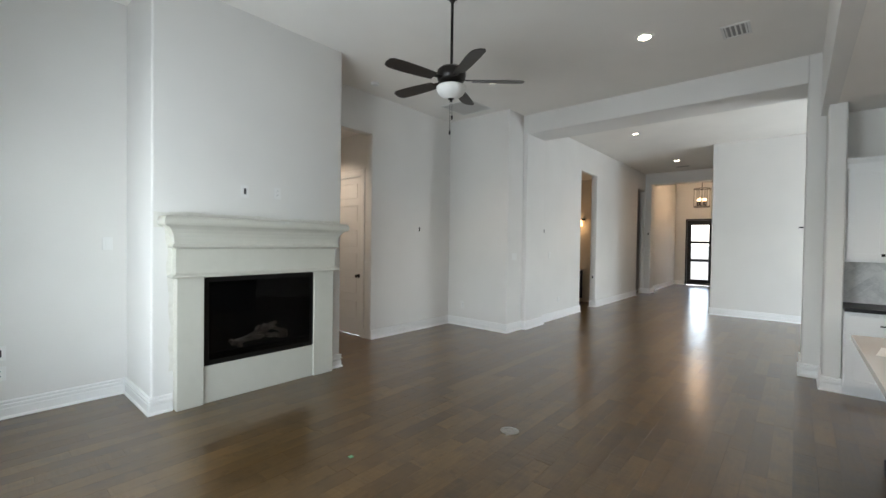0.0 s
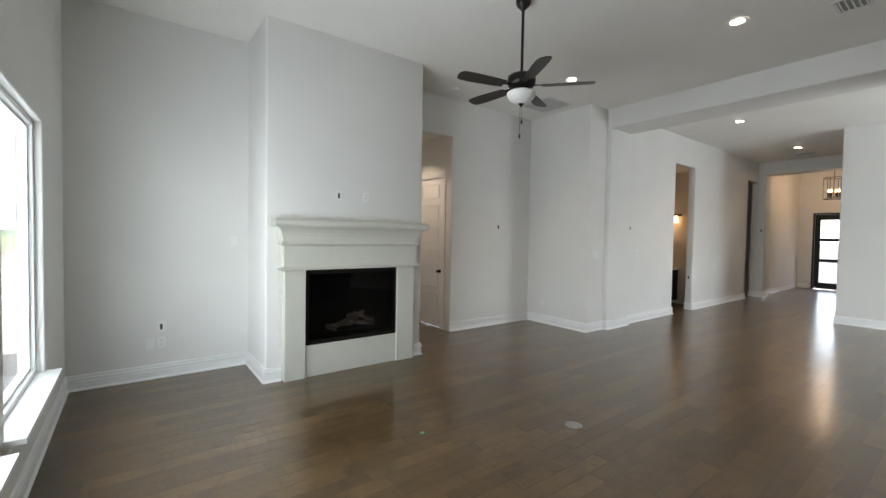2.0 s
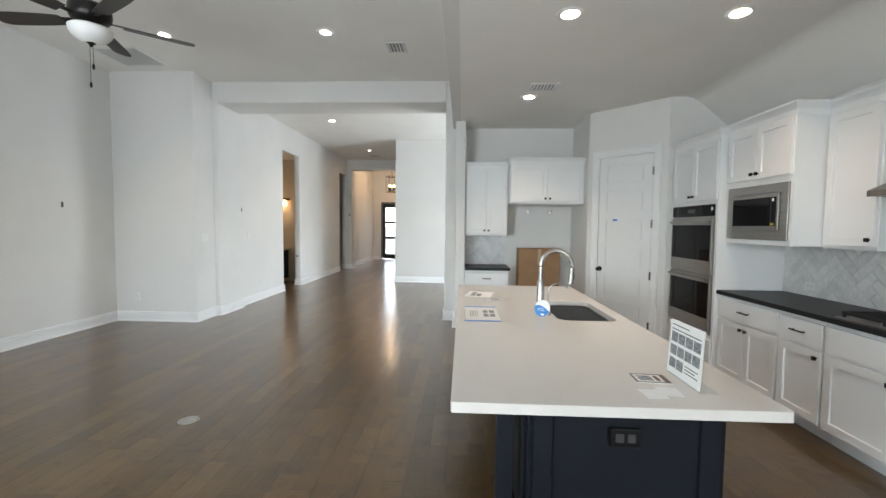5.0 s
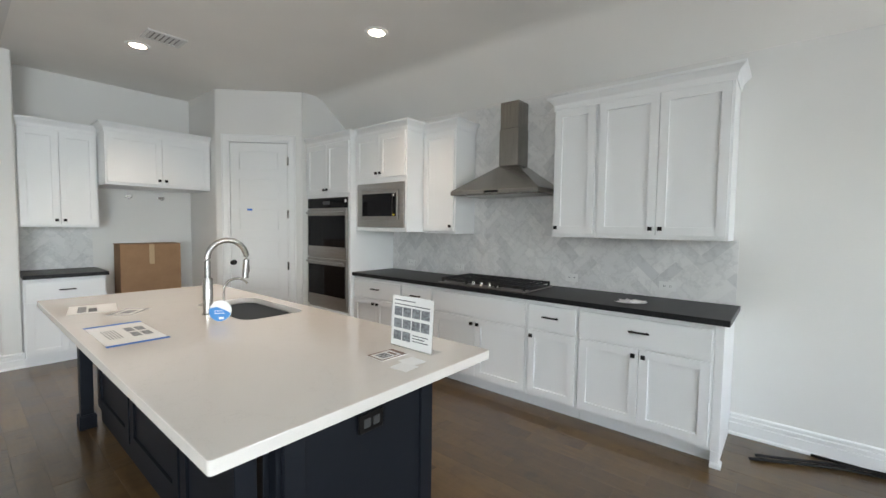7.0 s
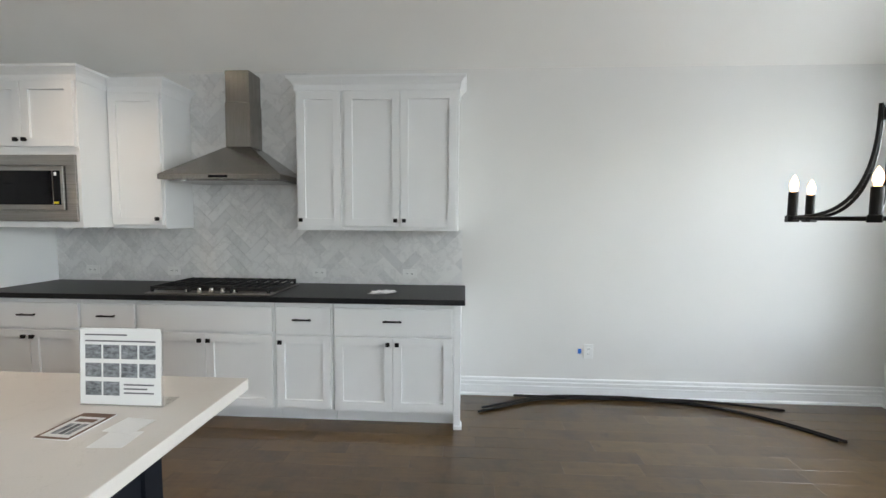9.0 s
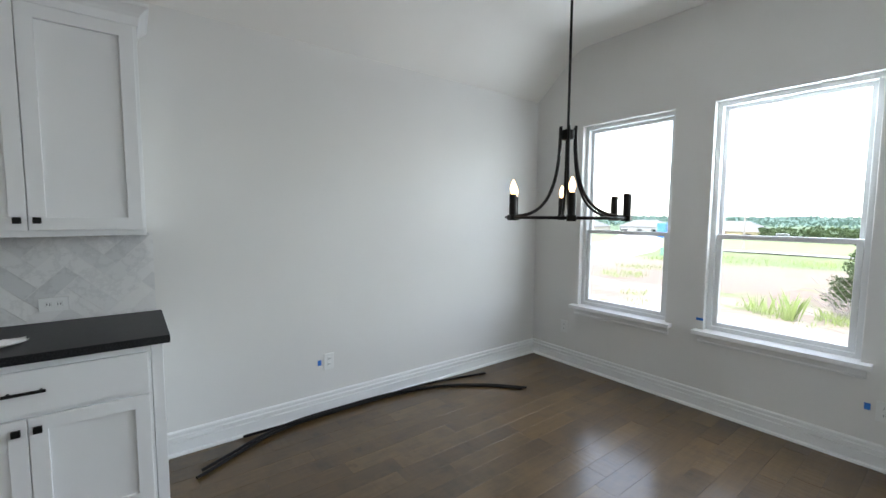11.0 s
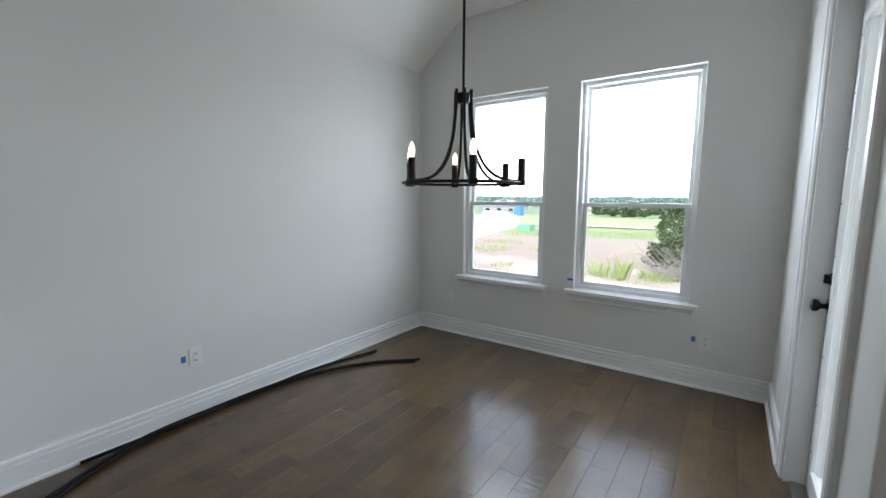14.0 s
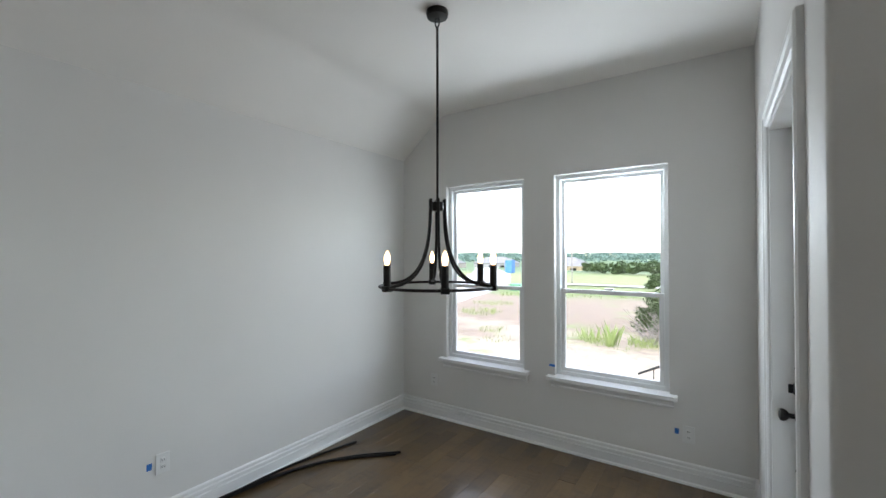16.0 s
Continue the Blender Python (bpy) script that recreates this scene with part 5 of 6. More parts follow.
for dx, dz in ((0.012, 0.14), (-0.012, 0.27)):
    ch = part("pull_chain", tube(bmesh.new(), [(FANX + dx, FANY, 2.82), (FANX + dx, FANY, 2.82 - dz)], 0.0018, 6), M_BRONZE, fan)
    smooth(part("fob", lathe(bmesh.new(), [(0.004, 2.825 - dz), (0.008, 2.815 - dz), (0.009, 2.795 - dz), (0.005, 2.783 - dz)], (FANX + dx, FANY, 0), 10), M_BRONZE, ch))
for k in range(5):
    at = Matrix.Translation((FANX, FANY, 2.995)) @ Matrix.Rotation(radians(41 + 72 * k), 4, 'Z') @ Matrix.Rotation(radians(11), 4, 'X')
    bl = bmesh.new()
    out = [(0.19, -0.052), (0.30, -0.062), (0.50, -0.070), (0.62, -0.066), (0.655, -0.045), (0.665, 0.0), (0.655, 0.045), (0.62, 0.066), (0.50, 0.070), (0.30, 0.062), (0.19, 0.052)]
    a = [bl.verts.new((x, y, -0.003)) for x, y in out]
    b = [bl.verts.new((x, y, 0.003)) for x, y in out]
    bl.faces.new(a)
    bl.faces.new(b)
    for i in range(len(out)):
        j = (i + 1) % len(out)
        bl.faces.new((a[i], a[j], b[j], b[i]))
    bd = part("blade", bl, M_BLADE, fan, at=at)
    part("bracket", boxes((0.10, 0.20, -0.018, 0.018, 0.003, 0.010), (0.19, 0.26, -0.035, 0.035, 0.0035, 0.008), bev=0.002), M_BRONZE, bd, at=at)


# ---- ceiling fixtures ----
def can_light(x, y, z, power, group):
    """Recessed light: trim ring, shallow well and glowing disc, with its lamp."""
    c = thing("recessed_light", (x, y, z), "white recessed ceiling light, lit warm", "ceiling light", group)
    smooth(part("trim_ring", lathe(bmesh.new(), [(0.046, z + 0.072), (0.060, z + 0.004), (0.064, z - 0.007), (0.070, z - 0.009), (0.092, z - 0.005), (0.097, z + 0.002)], (x, y, 0), 32, cap=False), M_PLATE, c))
    part("lens", lathe(bmesh.new(), [(0.047, z + 0.072), (0.044, z + 0.068)], (x, y, 0), 28), M_LED, c, "warm glowing lens")
    d = bpy.data.lights.new("can_lamp", 'AREA')
    d.shape, d.size, d.energy, d.color = 'DISK', 0.055, power, (1.0, 0.80, 0.62)
    o = new("can_lamp", d)
    o.matrix_world = look((x, y, z + 0.064), (x, y, 0))


for x, y in LIVING_CANS:
    can_light(x, y, ZL, CAN, "recessed lights of the living room")
for x, y in KITCHEN_CANS:
    can_light(x, y, ZK, CAN, "recessed lights of the kitchen")
for x, y in HALL_CANS:
    can_light(x, y, ZL + 0.002, CAN, "recessed lights of the hall")
for x, y in SIDE_CANS:
    can_light(x, y, 3.25, CAN * 1.8, "recessed lights of the side hall")


# plates behind the slats; their greys stand in for shade in the slits
M_VENTBACK = mat("vent_backing", (0.30, 0.30, 0.29), 0.8)
M_PALEBACK = mat("pale_vent_backing", (0.62, 0.61, 0.59), 0.9)


def vent(x, y, z, w, d, label, backing=M_VENTBACK):
    v = thing("ceiling_vent", (x, y, z), label, "vent", "ceiling vents")
    part("frame", boxes((x - w / 2, x + w / 2, y - d / 2, y - d / 2 + 0.025, z - 0.010, z + 0.001), (x - w / 2, x + w / 2, y + d / 2 - 0.025, y + d / 2, z - 0.010, z + 0.001), (x - w / 2, x - w / 2 + 0.025, y - d / 2 + 0.024, y + d / 2 - 0.024, z - 0.010, z + 0.001), (x + w / 2 - 0.025, x + w / 2, y - d / 2 + 0.024, y + d / 2 - 0.024, z - 0.010, z + 0.001), bev=0.002), M_LOUVER, v)
    part("backing", boxes((x - w / 2 + 0.02, x + w / 2 - 0.02, y - d / 2 + 0.02, y + d / 2 - 0.02, z - 0.003, z - 0.001)), backing, v)
    n = int((w - 0.05) / 0.035)
    for k in range(n):
        xx = x - w / 2 + 0.04 + k * (w - 0.08) / (n - 1)
        part("slat", boxes((-0.011, 0.011, y - d / 2 + 0.024, y + d / 2 - 0.024, -0.001, 0.001)), M_LOUVER, v, at=Matrix.Translation((xx, 0, z - 0.006)) @ Matrix.Rotation(radians(28), 4, 'Y'))


vent(0.068, 6.215, ZL, 0.25, 0.31, "white louvred air vent in the living room ceiling")
vent(-3.65, 6.43, ZL, 0.60, 0.60, "white return air vent in the living room ceiling", M_PALEBACK)
vent(1.815, 5.505, ZK, 0.30, 0.23, "white louvred air vent in the kitchen ceiling")
vent(-1.94, 14.34, ZL, 0.36, 0.20, "white louvred air vent in the hall ceiling")
smooth(solid("smoke_detector", lathe(bmesh.new(), [(0.06, ZL), (0.06, ZL - 0.02), (0.052, ZL - 0.032), (0.02, ZL - 0.036)], (-4.03, 4.78, 0), 24), M_PLATE, "round white smoke detector on the ceiling", "smoke detector"))


# ---- plates, outlets and switches ----
def plate(at, x, z, what, label, w=0.076, h=0.122):
    """Local: x along the wall, room towards -y."""
    p = thing("wall_outlet" if what == "outlet" else "wall_switch" if what == "switch" else "wall_plate", at @ Vector((x, 0, z)), label, "outlet" if what == "outlet" else "switch" if what == "switch" else "wall plate")
    part("cover", boxes((x - w / 2, x + w / 2, -0.0075, 0.0, z - h / 2, z + h / 2), bev=0.002), M_PLATE, p, at=at)
    horizontal = w > h
    if what == "outlet":
        for s in (-1, 1):
            cx, cz = (x + s * 0.021, z) if horizontal else (x, z + s * 0.021)
            part("socket", boxes((cx - 0.014, cx + 0.014, -0.0095, -0.006, cz - 0.014, cz + 0.014), bev=0.003), M_PLATE, p, at=at)
            part("slot", boxes((cx - 0.007, cx - 0.004, -0.0102, -0.0093, cz - 0.005, cz + 0.006), (cx + 0.004, cx + 0.007, -0.0102, -0.0093, cz - 0.005, cz + 0.006)), M_DARKSLOT, p, at=at)
    elif what == "switch":
        part("rocker", boxes((x - 0.016, x + 0.016, -0.0105, -0.006, z - 0.033, z + 0.033), bev=0.002), M_PLATE, p, at=at)
    elif what == "open":
        part("hole", boxes((x - 0.012, x + 0.012, -0.0082, -0.0074, z - 0.03, z + 0.03)), M_DARKSLOT, p, at=at)
    return p


def tape_bit(at, x, z, w=0.028, h=0.04):
    solid("tape_flag", boxes((x - w / 2, x + w / 2, -0.0016, -0.0004, z - h / 2, z + h / 2)), M_TAPE, "scrap of blue painter's tape on the wall", "tape", "bits of blue tape", at=at)


W_AT, E_AT, N_AT = place(WX, 0, FACE_E), place(EX, 0, FACE_W), place(0, NSY, FACE_N)
plate(W_AT, 1.83, 1.475, "switch", "white rocker switch on the living room wall")
plate(W_AT, 1.12, 0.55, "open", "white media plate with a dark slot")
plate(W_AT, 1.12, 0.38, "outlet", "white duplex outlet near the baseboard")
plate(W_AT, 1.02, 0.375, "blank", "blank white wall plate near the baseboard")
CH_AT = place(-3.61, 0, FACE_E)
plate(CH_AT, 2.77, 2.015, "open", "white media plate above the mantel")
plate(CH_AT, 3.11, 2.025, "outlet", "white duplex outlet above the mantel")
H_AT = place(-3.13, 0, FACE_E)
plate(H_AT, 7.17, 1.30, "switch", "white triple switch plate on the wall corner", 0.16, 0.116)
plate(H_AT, 8.51, 1.31, "switch", "white switch plate on the hall wall")
plate(H_AT, 8.95, 0.39, "outlet", "white outlet low on the hall wall")
for y, z in ((8.14, 1.76), (8.27, 1.78)):
    solid("wall_stub", boxes((y - 0.012, y + 0.012, -0.004, 0.0, z - 0.03, z + 0.03)), M_DARKSLOT, "small dark wiring slot in the hall wall", "wall plate", "wiring slots", at=H_AT)
solid("wall_stub", boxes((6.13 - 0.014, 6.13 + 0.014, -0.004, 0.0, 1.72, 1.79)), M_DARKSLOT, "small dark wiring slot in the living room wall", "wall plate", "wiring slots", at=W_AT)
plate(place(0, 6.95), -4.08, 0.38, "outlet", "white outlet low on the corner wall")
solid("wall_stub", boxes((0.61, 0.69, -0.004, 0.0, 1.915, 1.943)), M_DARKSLOT, "small dark wiring slot in the dining wall", "wall plate", "wiring slots", at=place(0, 11.87))
solid("wall_stub", boxes((-3.04, -3.01, -0.004, 0.0, 1.86, 1.93)), M_DARKSLOT, "small dark wiring slot on the entry pilaster", "wall plate", "wiring slots", at=place(0, 15.18))
solid("wall_stub", boxes((-3.225, -3.195, -0.004, 0.0, 0.70, 0.76)), M_DARKSLOT, "small dark wiring slot in the opening's side", "wall plate", "wiring slots", at=place(0, 11.02))
plate(H_AT, 12.9, 0.40, "outlet", "white outlet low on the hall wall")
plate(H_AT, 14.0, 1.25, "switch", "white switch on the hall wall")
plate(E_AT, -0.449, 0.385, "outlet", "white duplex outlet marked with blue tape")
tape_bit(E_AT, -0.52, 0.385)
plate(N_AT, -1.46, 0.352, "outlet", "white duplex outlet under the window wall")
tape_bit(N_AT, -1.535, 0.362)
plate(N_AT, -3.70, 0.372, "outlet", "white duplex outlet in the nook corner")
tape_bit(N_AT, -2.465, 0.70, 0.05, 0.02)
plate(place(NWX, 0, FACE_E), -1.18, 1.22, "switch", "white rocker switch beside the patio door")
for y in (4.68, 3.95, 2.69, 1.93):
    plate(place(EX - 0.012, 0, FACE_W), -y, 1.01, "outlet", "white outlet set sideways in the tiled backsplash", 0.116, 0.072)
tape_bit(PAN, 0.40, 1.62, 0.06, 0.022)

smooth(solid("floor_outlet", lathe(bmesh.new(), [(0.075, 0.0004), (0.075, 0.005), (0.07, 0.0075), (0.045, 0.007), (0.045, 0.0058), (0.01, 0.0058)], (-1.142, 3.826, 0), 36), M_NICKEL, "round metal outlet cover in the hardwood floor", "floor outlet"))
solid("scrap", boxes((-1.78, -1.75, 2.70, 2.73, 0.001, 0.004)), mat("green_scrap", (0.12, 0.32, 0.18), 0.6), "tiny green scrap on the hardwood floor", "scrap")

# ---- entry and powder room ----
lan = thing("entry_chandelier", (-1.93, 17.5, ZF), "dark round cage chandelier with candle lights in the entry", "chandelier")
part("rod", tube(bmesh.new(), [(-1.93, 17.5, ZF), (-1.93, 17.5, 3.45)], 0.01, 8), M_BLACK, lan)
for z in (3.50, 2.88):
    rg2 = [(-1.93 + 0.24 * math.cos(2 * math.pi * k / 24), 17.5 + 0.24 * math.sin(2 * math.pi * k / 24), z) for k in range(25)]
    part("ring", tube(bmesh.new(), rg2, 0.012, 8), M_BLACK, lan)
for k in range(6):
    a = 2 * math.pi * k / 6 + 0.3
    x, y = -1.93 + 0.235 * math.cos(a), 17.5 + 0.235 * math.sin(a)
    part("post", tube(bmesh.new(), [(x, y, 2.88), (x, y, 3.50)], 0.008, 8), M_BLACK, lan)
    x, y = -1.93 + 0.12 * math.cos(a), 17.5 + 0.12 * math.sin(a)
    part("candle", tube(bmesh.new(), [(x, y, 2.93), (x, y, 3.08)], 0.014, 8), M_BLACK, lan)
    smooth(part("bulb", lathe(bmesh.new(), [(0.008, 3.08), (0.017, 3.105), (0.013, 3.14), (0.003, 3.17)], (x, y, 0), 10), M_BULB, lan, "lit candle bulb"))
part("arm", boxes((-2.06, -1.80, 17.49, 17.51, 2.92, 2.935), (-1.94, -1.92, 17.37, 17.63, 2.92, 2.935), (-1.937, -1.923, 17.493, 17.507, 2.93, 3.46)), M_BLACK, lan)
el = bpy.data.lights.new("entry_lamp", 'POINT')
el.energy, el.color, el.shadow_soft_size = 14, (1.0, 0.70, 0.45), 0.22
new("entry_lamp", el).location = (-1.93, 17.5, 3.22)

van = thing("vanity", (-4.6, 11.45, 0), "dark powder room vanity with a pale top", "vanity")
part("body", boxes((-5.19, -3.75, 11.20, 11.745, 0.10, 0.84), bev=0.003), M_NAVY, van)
part("top", boxes((-5.195, -3.72, 11.17, 11.747, 0.842, 0.87), bev=0.003), M_QUARTZ, van)
scn = thing("wall_sconce", (-4.1, 11.66, 2.05), "lit vanity light with glass shades", "sconce")
part("backplate", boxes((-4.35, -3.70, 11.725, 11.748, 2.17, 2.22), bev=0.003), M_BLACK, scn)
for x in (-4.25, -3.80):
    sh = part("arm", tube(bmesh.new(), [(x, 11.73, 2.2), (x, 11.66, 2.22), (x, 11.65, 2.18)], 0.008, 8), M_BLACK, scn)
    smooth(part("shade", lathe(bmesh.new(), [(0.03, 2.18), (0.05, 2.13), (0.062, 2.02), (0.055, 2.01)], (x, 11.65, 0), 16), M_SCONCE, sh, "warm glowing glass shade"))
pl = bpy.data.lights.new("powder_lamp", 'POINT')
pl.energy, pl.color, pl.shadow_soft_size = 1.5, (1.0, 0.66, 0.38), 0.06
new("powder_lamp", pl).location = (-4.02, 11.5, 1.95)
solid("picture_frame", frame_bm(-5.05, -4.0, 1.05, 1.95, -0.02, -0.002, 0.02), M_BLACK, "thin dark mirror frame over the vanity", "mirror frame", at=Matrix.Translation((0, 11.75, 0)))

# ---- breakfast nook ----
CX, CY, CZ, CR = 2.608, -0.355, 1.475, 0.33
chd = thing("chandelier", (CX, CY, ZK), "black six-arm ring chandelier with lit candle bulbs", "chandelier")
smooth(part("canopy", lathe(bmesh.new(), [(0.062, ZK), (0.064, ZK - 0.012), (0.06, ZK - 0.034), (0.02, ZK - 0.04)], (CX, CY, 0), 28), M_BLACK, chd))
lk = [(CX + 0.014 * math.cos(2 * math.pi * k / 16), CY, ZK - 0.065 + 0.03 * math.sin(2 * math.pi * k / 16)) for k in range(17)]
part("loop", tube(bmesh.new(), lk, 0.004, 8), M_BLACK, chd)
part("rod", tube(bmesh.new(), [(CX, CY, ZK - 0.09), (CX, CY, 1.955)], 0.0075, 10), M_BLACK, chd)
smooth(part("hub", lathe(bmesh.new(), [(0.012, 1.962), (0.034, 1.955), (0.036, 1.945), (0.036, 1.915), (0.03, 1.905), (0.008, 1.90)], (CX, CY, 0), 20), M_BLACK, chd))
part("ring", tube(bmesh.new(), [(CX + CR * math.cos(2 * math.pi * k / 48), CY + CR * math.sin(2 * math.pi * k / 48), CZ) for k in range(49)], 0.008, 8), M_BLACK, chd)
for k in range(6):
    a = radians(60 * k + 11)
    d = Vector((math.cos(a), math.sin(a), 0))
    c = Vector((CX, CY, 0))
    pts = []
    for i in range(19):
        s = i / 18
        ang = s * math.pi / 2
        r = 0.046 + (CR - 0.05) * (1 - math.cos(ang)) ** 1.25
        z = CZ + 0.008 + (1.965 - CZ) * (1 - math.sin(ang)) ** 1.15
        pts.append(c + d * r + Vector((0, 0, z)))
    ar = smooth(part("arm", tube(bmesh.new(), pts, 0.0085, 8), M_BLACK, chd))
    p = c + d * CR
    part("socket", boxes((-0.022, 0.022, -0.022, 0.022, CZ - 0.016, CZ + 0.014), bev=0.003), M_BLACK, ar, at=Matrix.Translation(p) @ Matrix.Rotation(a, 4, 'Z'))
    part("candle", lathe(bmesh.new(), [(0.0195, CZ + 0.012), (0.0195, CZ + 0.122), (0.014, CZ + 0.124)], (p.x, p.y, 0), 16), M_BLACK, ar)
    smooth(part("bulb", lathe(bmesh.new(), [(0.010, CZ + 0.123), (0.0115, CZ + 0.130), (0.0165, CZ + 0.149), (0.0155, CZ + 0.166), (0.008, CZ + 0.188), (0.002, CZ + 0.200)], (p.x, p.y, 0), 14), M_BULB, ar, "lit candle bulb"))


def bent(pts, n=40):
    """A smooth line through a few points."""
    pts = [Vector(p) for p in pts]
    P = [pts[0] * 2 - pts[1]] + pts + [pts[-1] * 2 - pts[-2]]
    res = []
    seg = len(pts) - 1
    for i in range(n + 1):
        u = i / n * seg
        k = min(int(u), seg - 1)
        t = u - k
        a, b, c, d = P[k:k + 4]
        res.append(0.5 * ((2 * b) + (c - a) * t + (2 * a - 5 * b + 4 * c - d) * t * t + (3 * b - a - 3 * c + d) * t ** 3))
    return res


TUBES = (((3.75, 1.36, 0.010), (4.00, 0.86, 0.010), (4.04, 0.40, 0.010), (4.03, -0.10, 0.010), (3.94, -0.50, 0.010), (3.74, -0.82, 0.010), (3.48, -1.07, 0.010)),
         ((4.06, 1.06, 0.012), (4.02, 0.70, 0.028), (4.06, 0.10, 0.012), (4.05, -0.45, 0.010), (3.93, -1.00, 0.010)),
         ((3.78, 1.33, 0.029), (4.01, 0.84, 0.029), (4.045, 0.36, 0.028), (4.02, -0.12, 0.028), (3.90, -0.52, 0.022), (3.72, -0.80, 0.010), (3.49, -1.02, 0.010)))
for tb in TUBES:
    smooth(solid("flexible_tube", tube(bmesh.new(), bent(tb), 0.0095, 8), M_TUBE, "long dark flexible tube lying along the baseboard", "tube", "tubes on the nook floor"))

# ---- outside ----
G = -0.6
M_DIRT = mat("lot_ground", (0.3, 0.24, 0.18), 0.95)
dv = coords(M_DIRT)
dxyz = M_DIRT.node_tree.nodes.new("ShaderNodeSeparateXYZ")
wire(M_DIRT, dv, dxyz.inputs[0])
patch = noise_tex(M_DIRT, dv, 0.30, 5, 0.62)
# distance south of the house, with a ragged edge
south = math_node(M_DIRT, 'ADD', math_node(M_DIRT, 'MULTIPLY', dxyz.outputs[1], -1.0), math_node(M_DIRT, 'MULTIPLY', math_node(M_DIRT, 'SUBTRACT', patch, 0.5), 14.0))
zone = math_node(M_DIRT, 'DIVIDE', south, 100.0)
soil = ramp(M_DIRT, zone, [(0.05, (0.40, 0.345, 0.28)), (0.085, (0.37, 0.31, 0.245)), (0.11, (0.23, 0.17, 0.13)), (0.19, (0.25, 0.19, 0.145)), (0.235, (0.15, 0.185, 0.07)), (0.33, (0.18, 0.205, 0.08)), (0.36, (0.235, 0.25, 0.11)), (0.62, (0.22, 0.245, 0.10)), (0.80, (0.10, 0.15, 0.07))])
green = ramp(M_DIRT, noise_tex(M_DIRT, dv, 0.75, 6, 0.68), [(0.56, (0, 0, 0)), (0.68, (0.8, 0.8, 0.8))])
weedy = mix_col(M_DIRT, green, soil, (0.16, 0.21, 0.065))
d2 = ramp(M_DIRT, noise_tex(M_DIRT, dv, 6, 6, 0.72), [(0.28, (0.62, 0.62, 0.62)), (0.55, (1, 1, 1)), (0.70, (1.28, 1.26, 1.22))])
dm = M_DIRT.node_tree.nodes.new("ShaderNodeMix")
dm.data_type, dm.blend_type = 'RGBA', 'MULTIPLY'
dm.inputs[0].default_value = 1.0
wire(M_DIRT, weedy, dm.inputs[6])
wire(M_DIRT, d2, dm.inputs[7])
wire(M_DIRT, dm.outputs[2], bsdf(M_DIRT).inputs["Base Color"])
bump(M_DIRT, noise_tex(M_DIRT, dv, 5, 6, 0.7), 0.6, 0.08)
M_ROAD = noisy("pale_concrete", (0.38, 0.375, 0.36), (0.45, 0.44, 0.42), 2, 0.9)
M_LEAF = noisy("cedar_leaf", (0.045, 0.075, 0.028), (0.10, 0.14, 0.055), 3, 0.8, bmp=0)
M_GRASS = noisy("grass_blade", (0.19, 0.26, 0.075), (0.30, 0.36, 0.13), 2, 0.8, bmp=0)
# distant woods: air haze is mixed into this pale blue-green
M_HAZYWOOD = noisy("hazed_far_woods", (0.10, 0.16, 0.135), (0.16, 0.23, 0.195), 0.05, 0.95, bmp=0)
M_BARK = noisy("grey_bark", (0.22, 0.19, 0.17), (0.34, 0.31, 0.28), 30, 0.9)
M_RUST = noisy("dead_foliage", (0.22, 0.08, 0.045), (0.30, 0.13, 0.07), 5, 0.9, bmp=0)

gd = bmesh.new()
bmesh.ops.create_grid(gd, x_segments=140, y_segments=140, size=900)
for v in gd.verts:
    s = v.co.copy()
    v.co.x = math.copysign(abs(s.x / 900) ** 2.4 * 2500, s.x)
    v.co.y = math.copysign(abs(s.y / 900) ** 2.4 * 2500, s.y)
    d = math.hypot(v.co.x, v.co.y)
    h = noise.noise(v.co * 0.12) * 0.12 * min(1, d / 14)
    v.co.z = G + h - 0.02 * max(0.0, min(d - 15, 120)) + (noise.noise(v.co * 0.004) * 3 if d > 150 else 0)
smooth(tagged(part("ground", gd, M_DIRT), "bare building-lot ground with weeds and pale dirt", "ground", "", "structure"), 80)


def ground_z(x, y):
    d = math.hypot(x, y)
    return G + noise.noise(Vector((x, y, 0)) * 0.12) * 0.12 * min(1, d / 14) - 0.02 * max(0.0, min(d - 15, 120))


rd = bmesh.new()
road = bent([(13.5, -6, 0), (15.2, -16, 0), (19.0, -29, 0), (26.5, -46, 0), (36.5, -66, 0), (62, -112, 0)], 60)
rows_ = []
for i, p in enumerate(road):
    t = (road[min(i + 1, 60)] - road[max(i - 1, 0)]).normalized()
    s = Vector((-t.y, t.x, 0))
    w = 4.2
    rows_.append([rd.verts.new((q.x, q.y, ground_z(q.x, q.y) + (0.07 if 0 < j < 6 else -0.3))) for j, q in ((j, p + s * (w - 2 * w * j / 6)) for j in range(7))])
for a, b in zip(rows_, rows_[1:]):
    for j in range(6):
        rd.faces.new((a[j], a[j + 1], b[j + 1], b[j]))
tagged(part("road", rd, M_ROAD), "pale concrete road curving through the lots", "road", "", "structure")
rs2 = bmesh.new()
for i in range(24):
    x = -12 + i * 1.15
    rs2.faces.new([rs2.verts.new((a, b, ground_z(a, b) + 0.10)) for a, b in ((x, -33.6), (x + 1.14, -33.6), (x + 1.14, -31.9), (x, -31.9))])
tagged(part("pavement", rs2, M_ROAD), "pale concrete sidewalk across the field", "pavement", "", "structure")


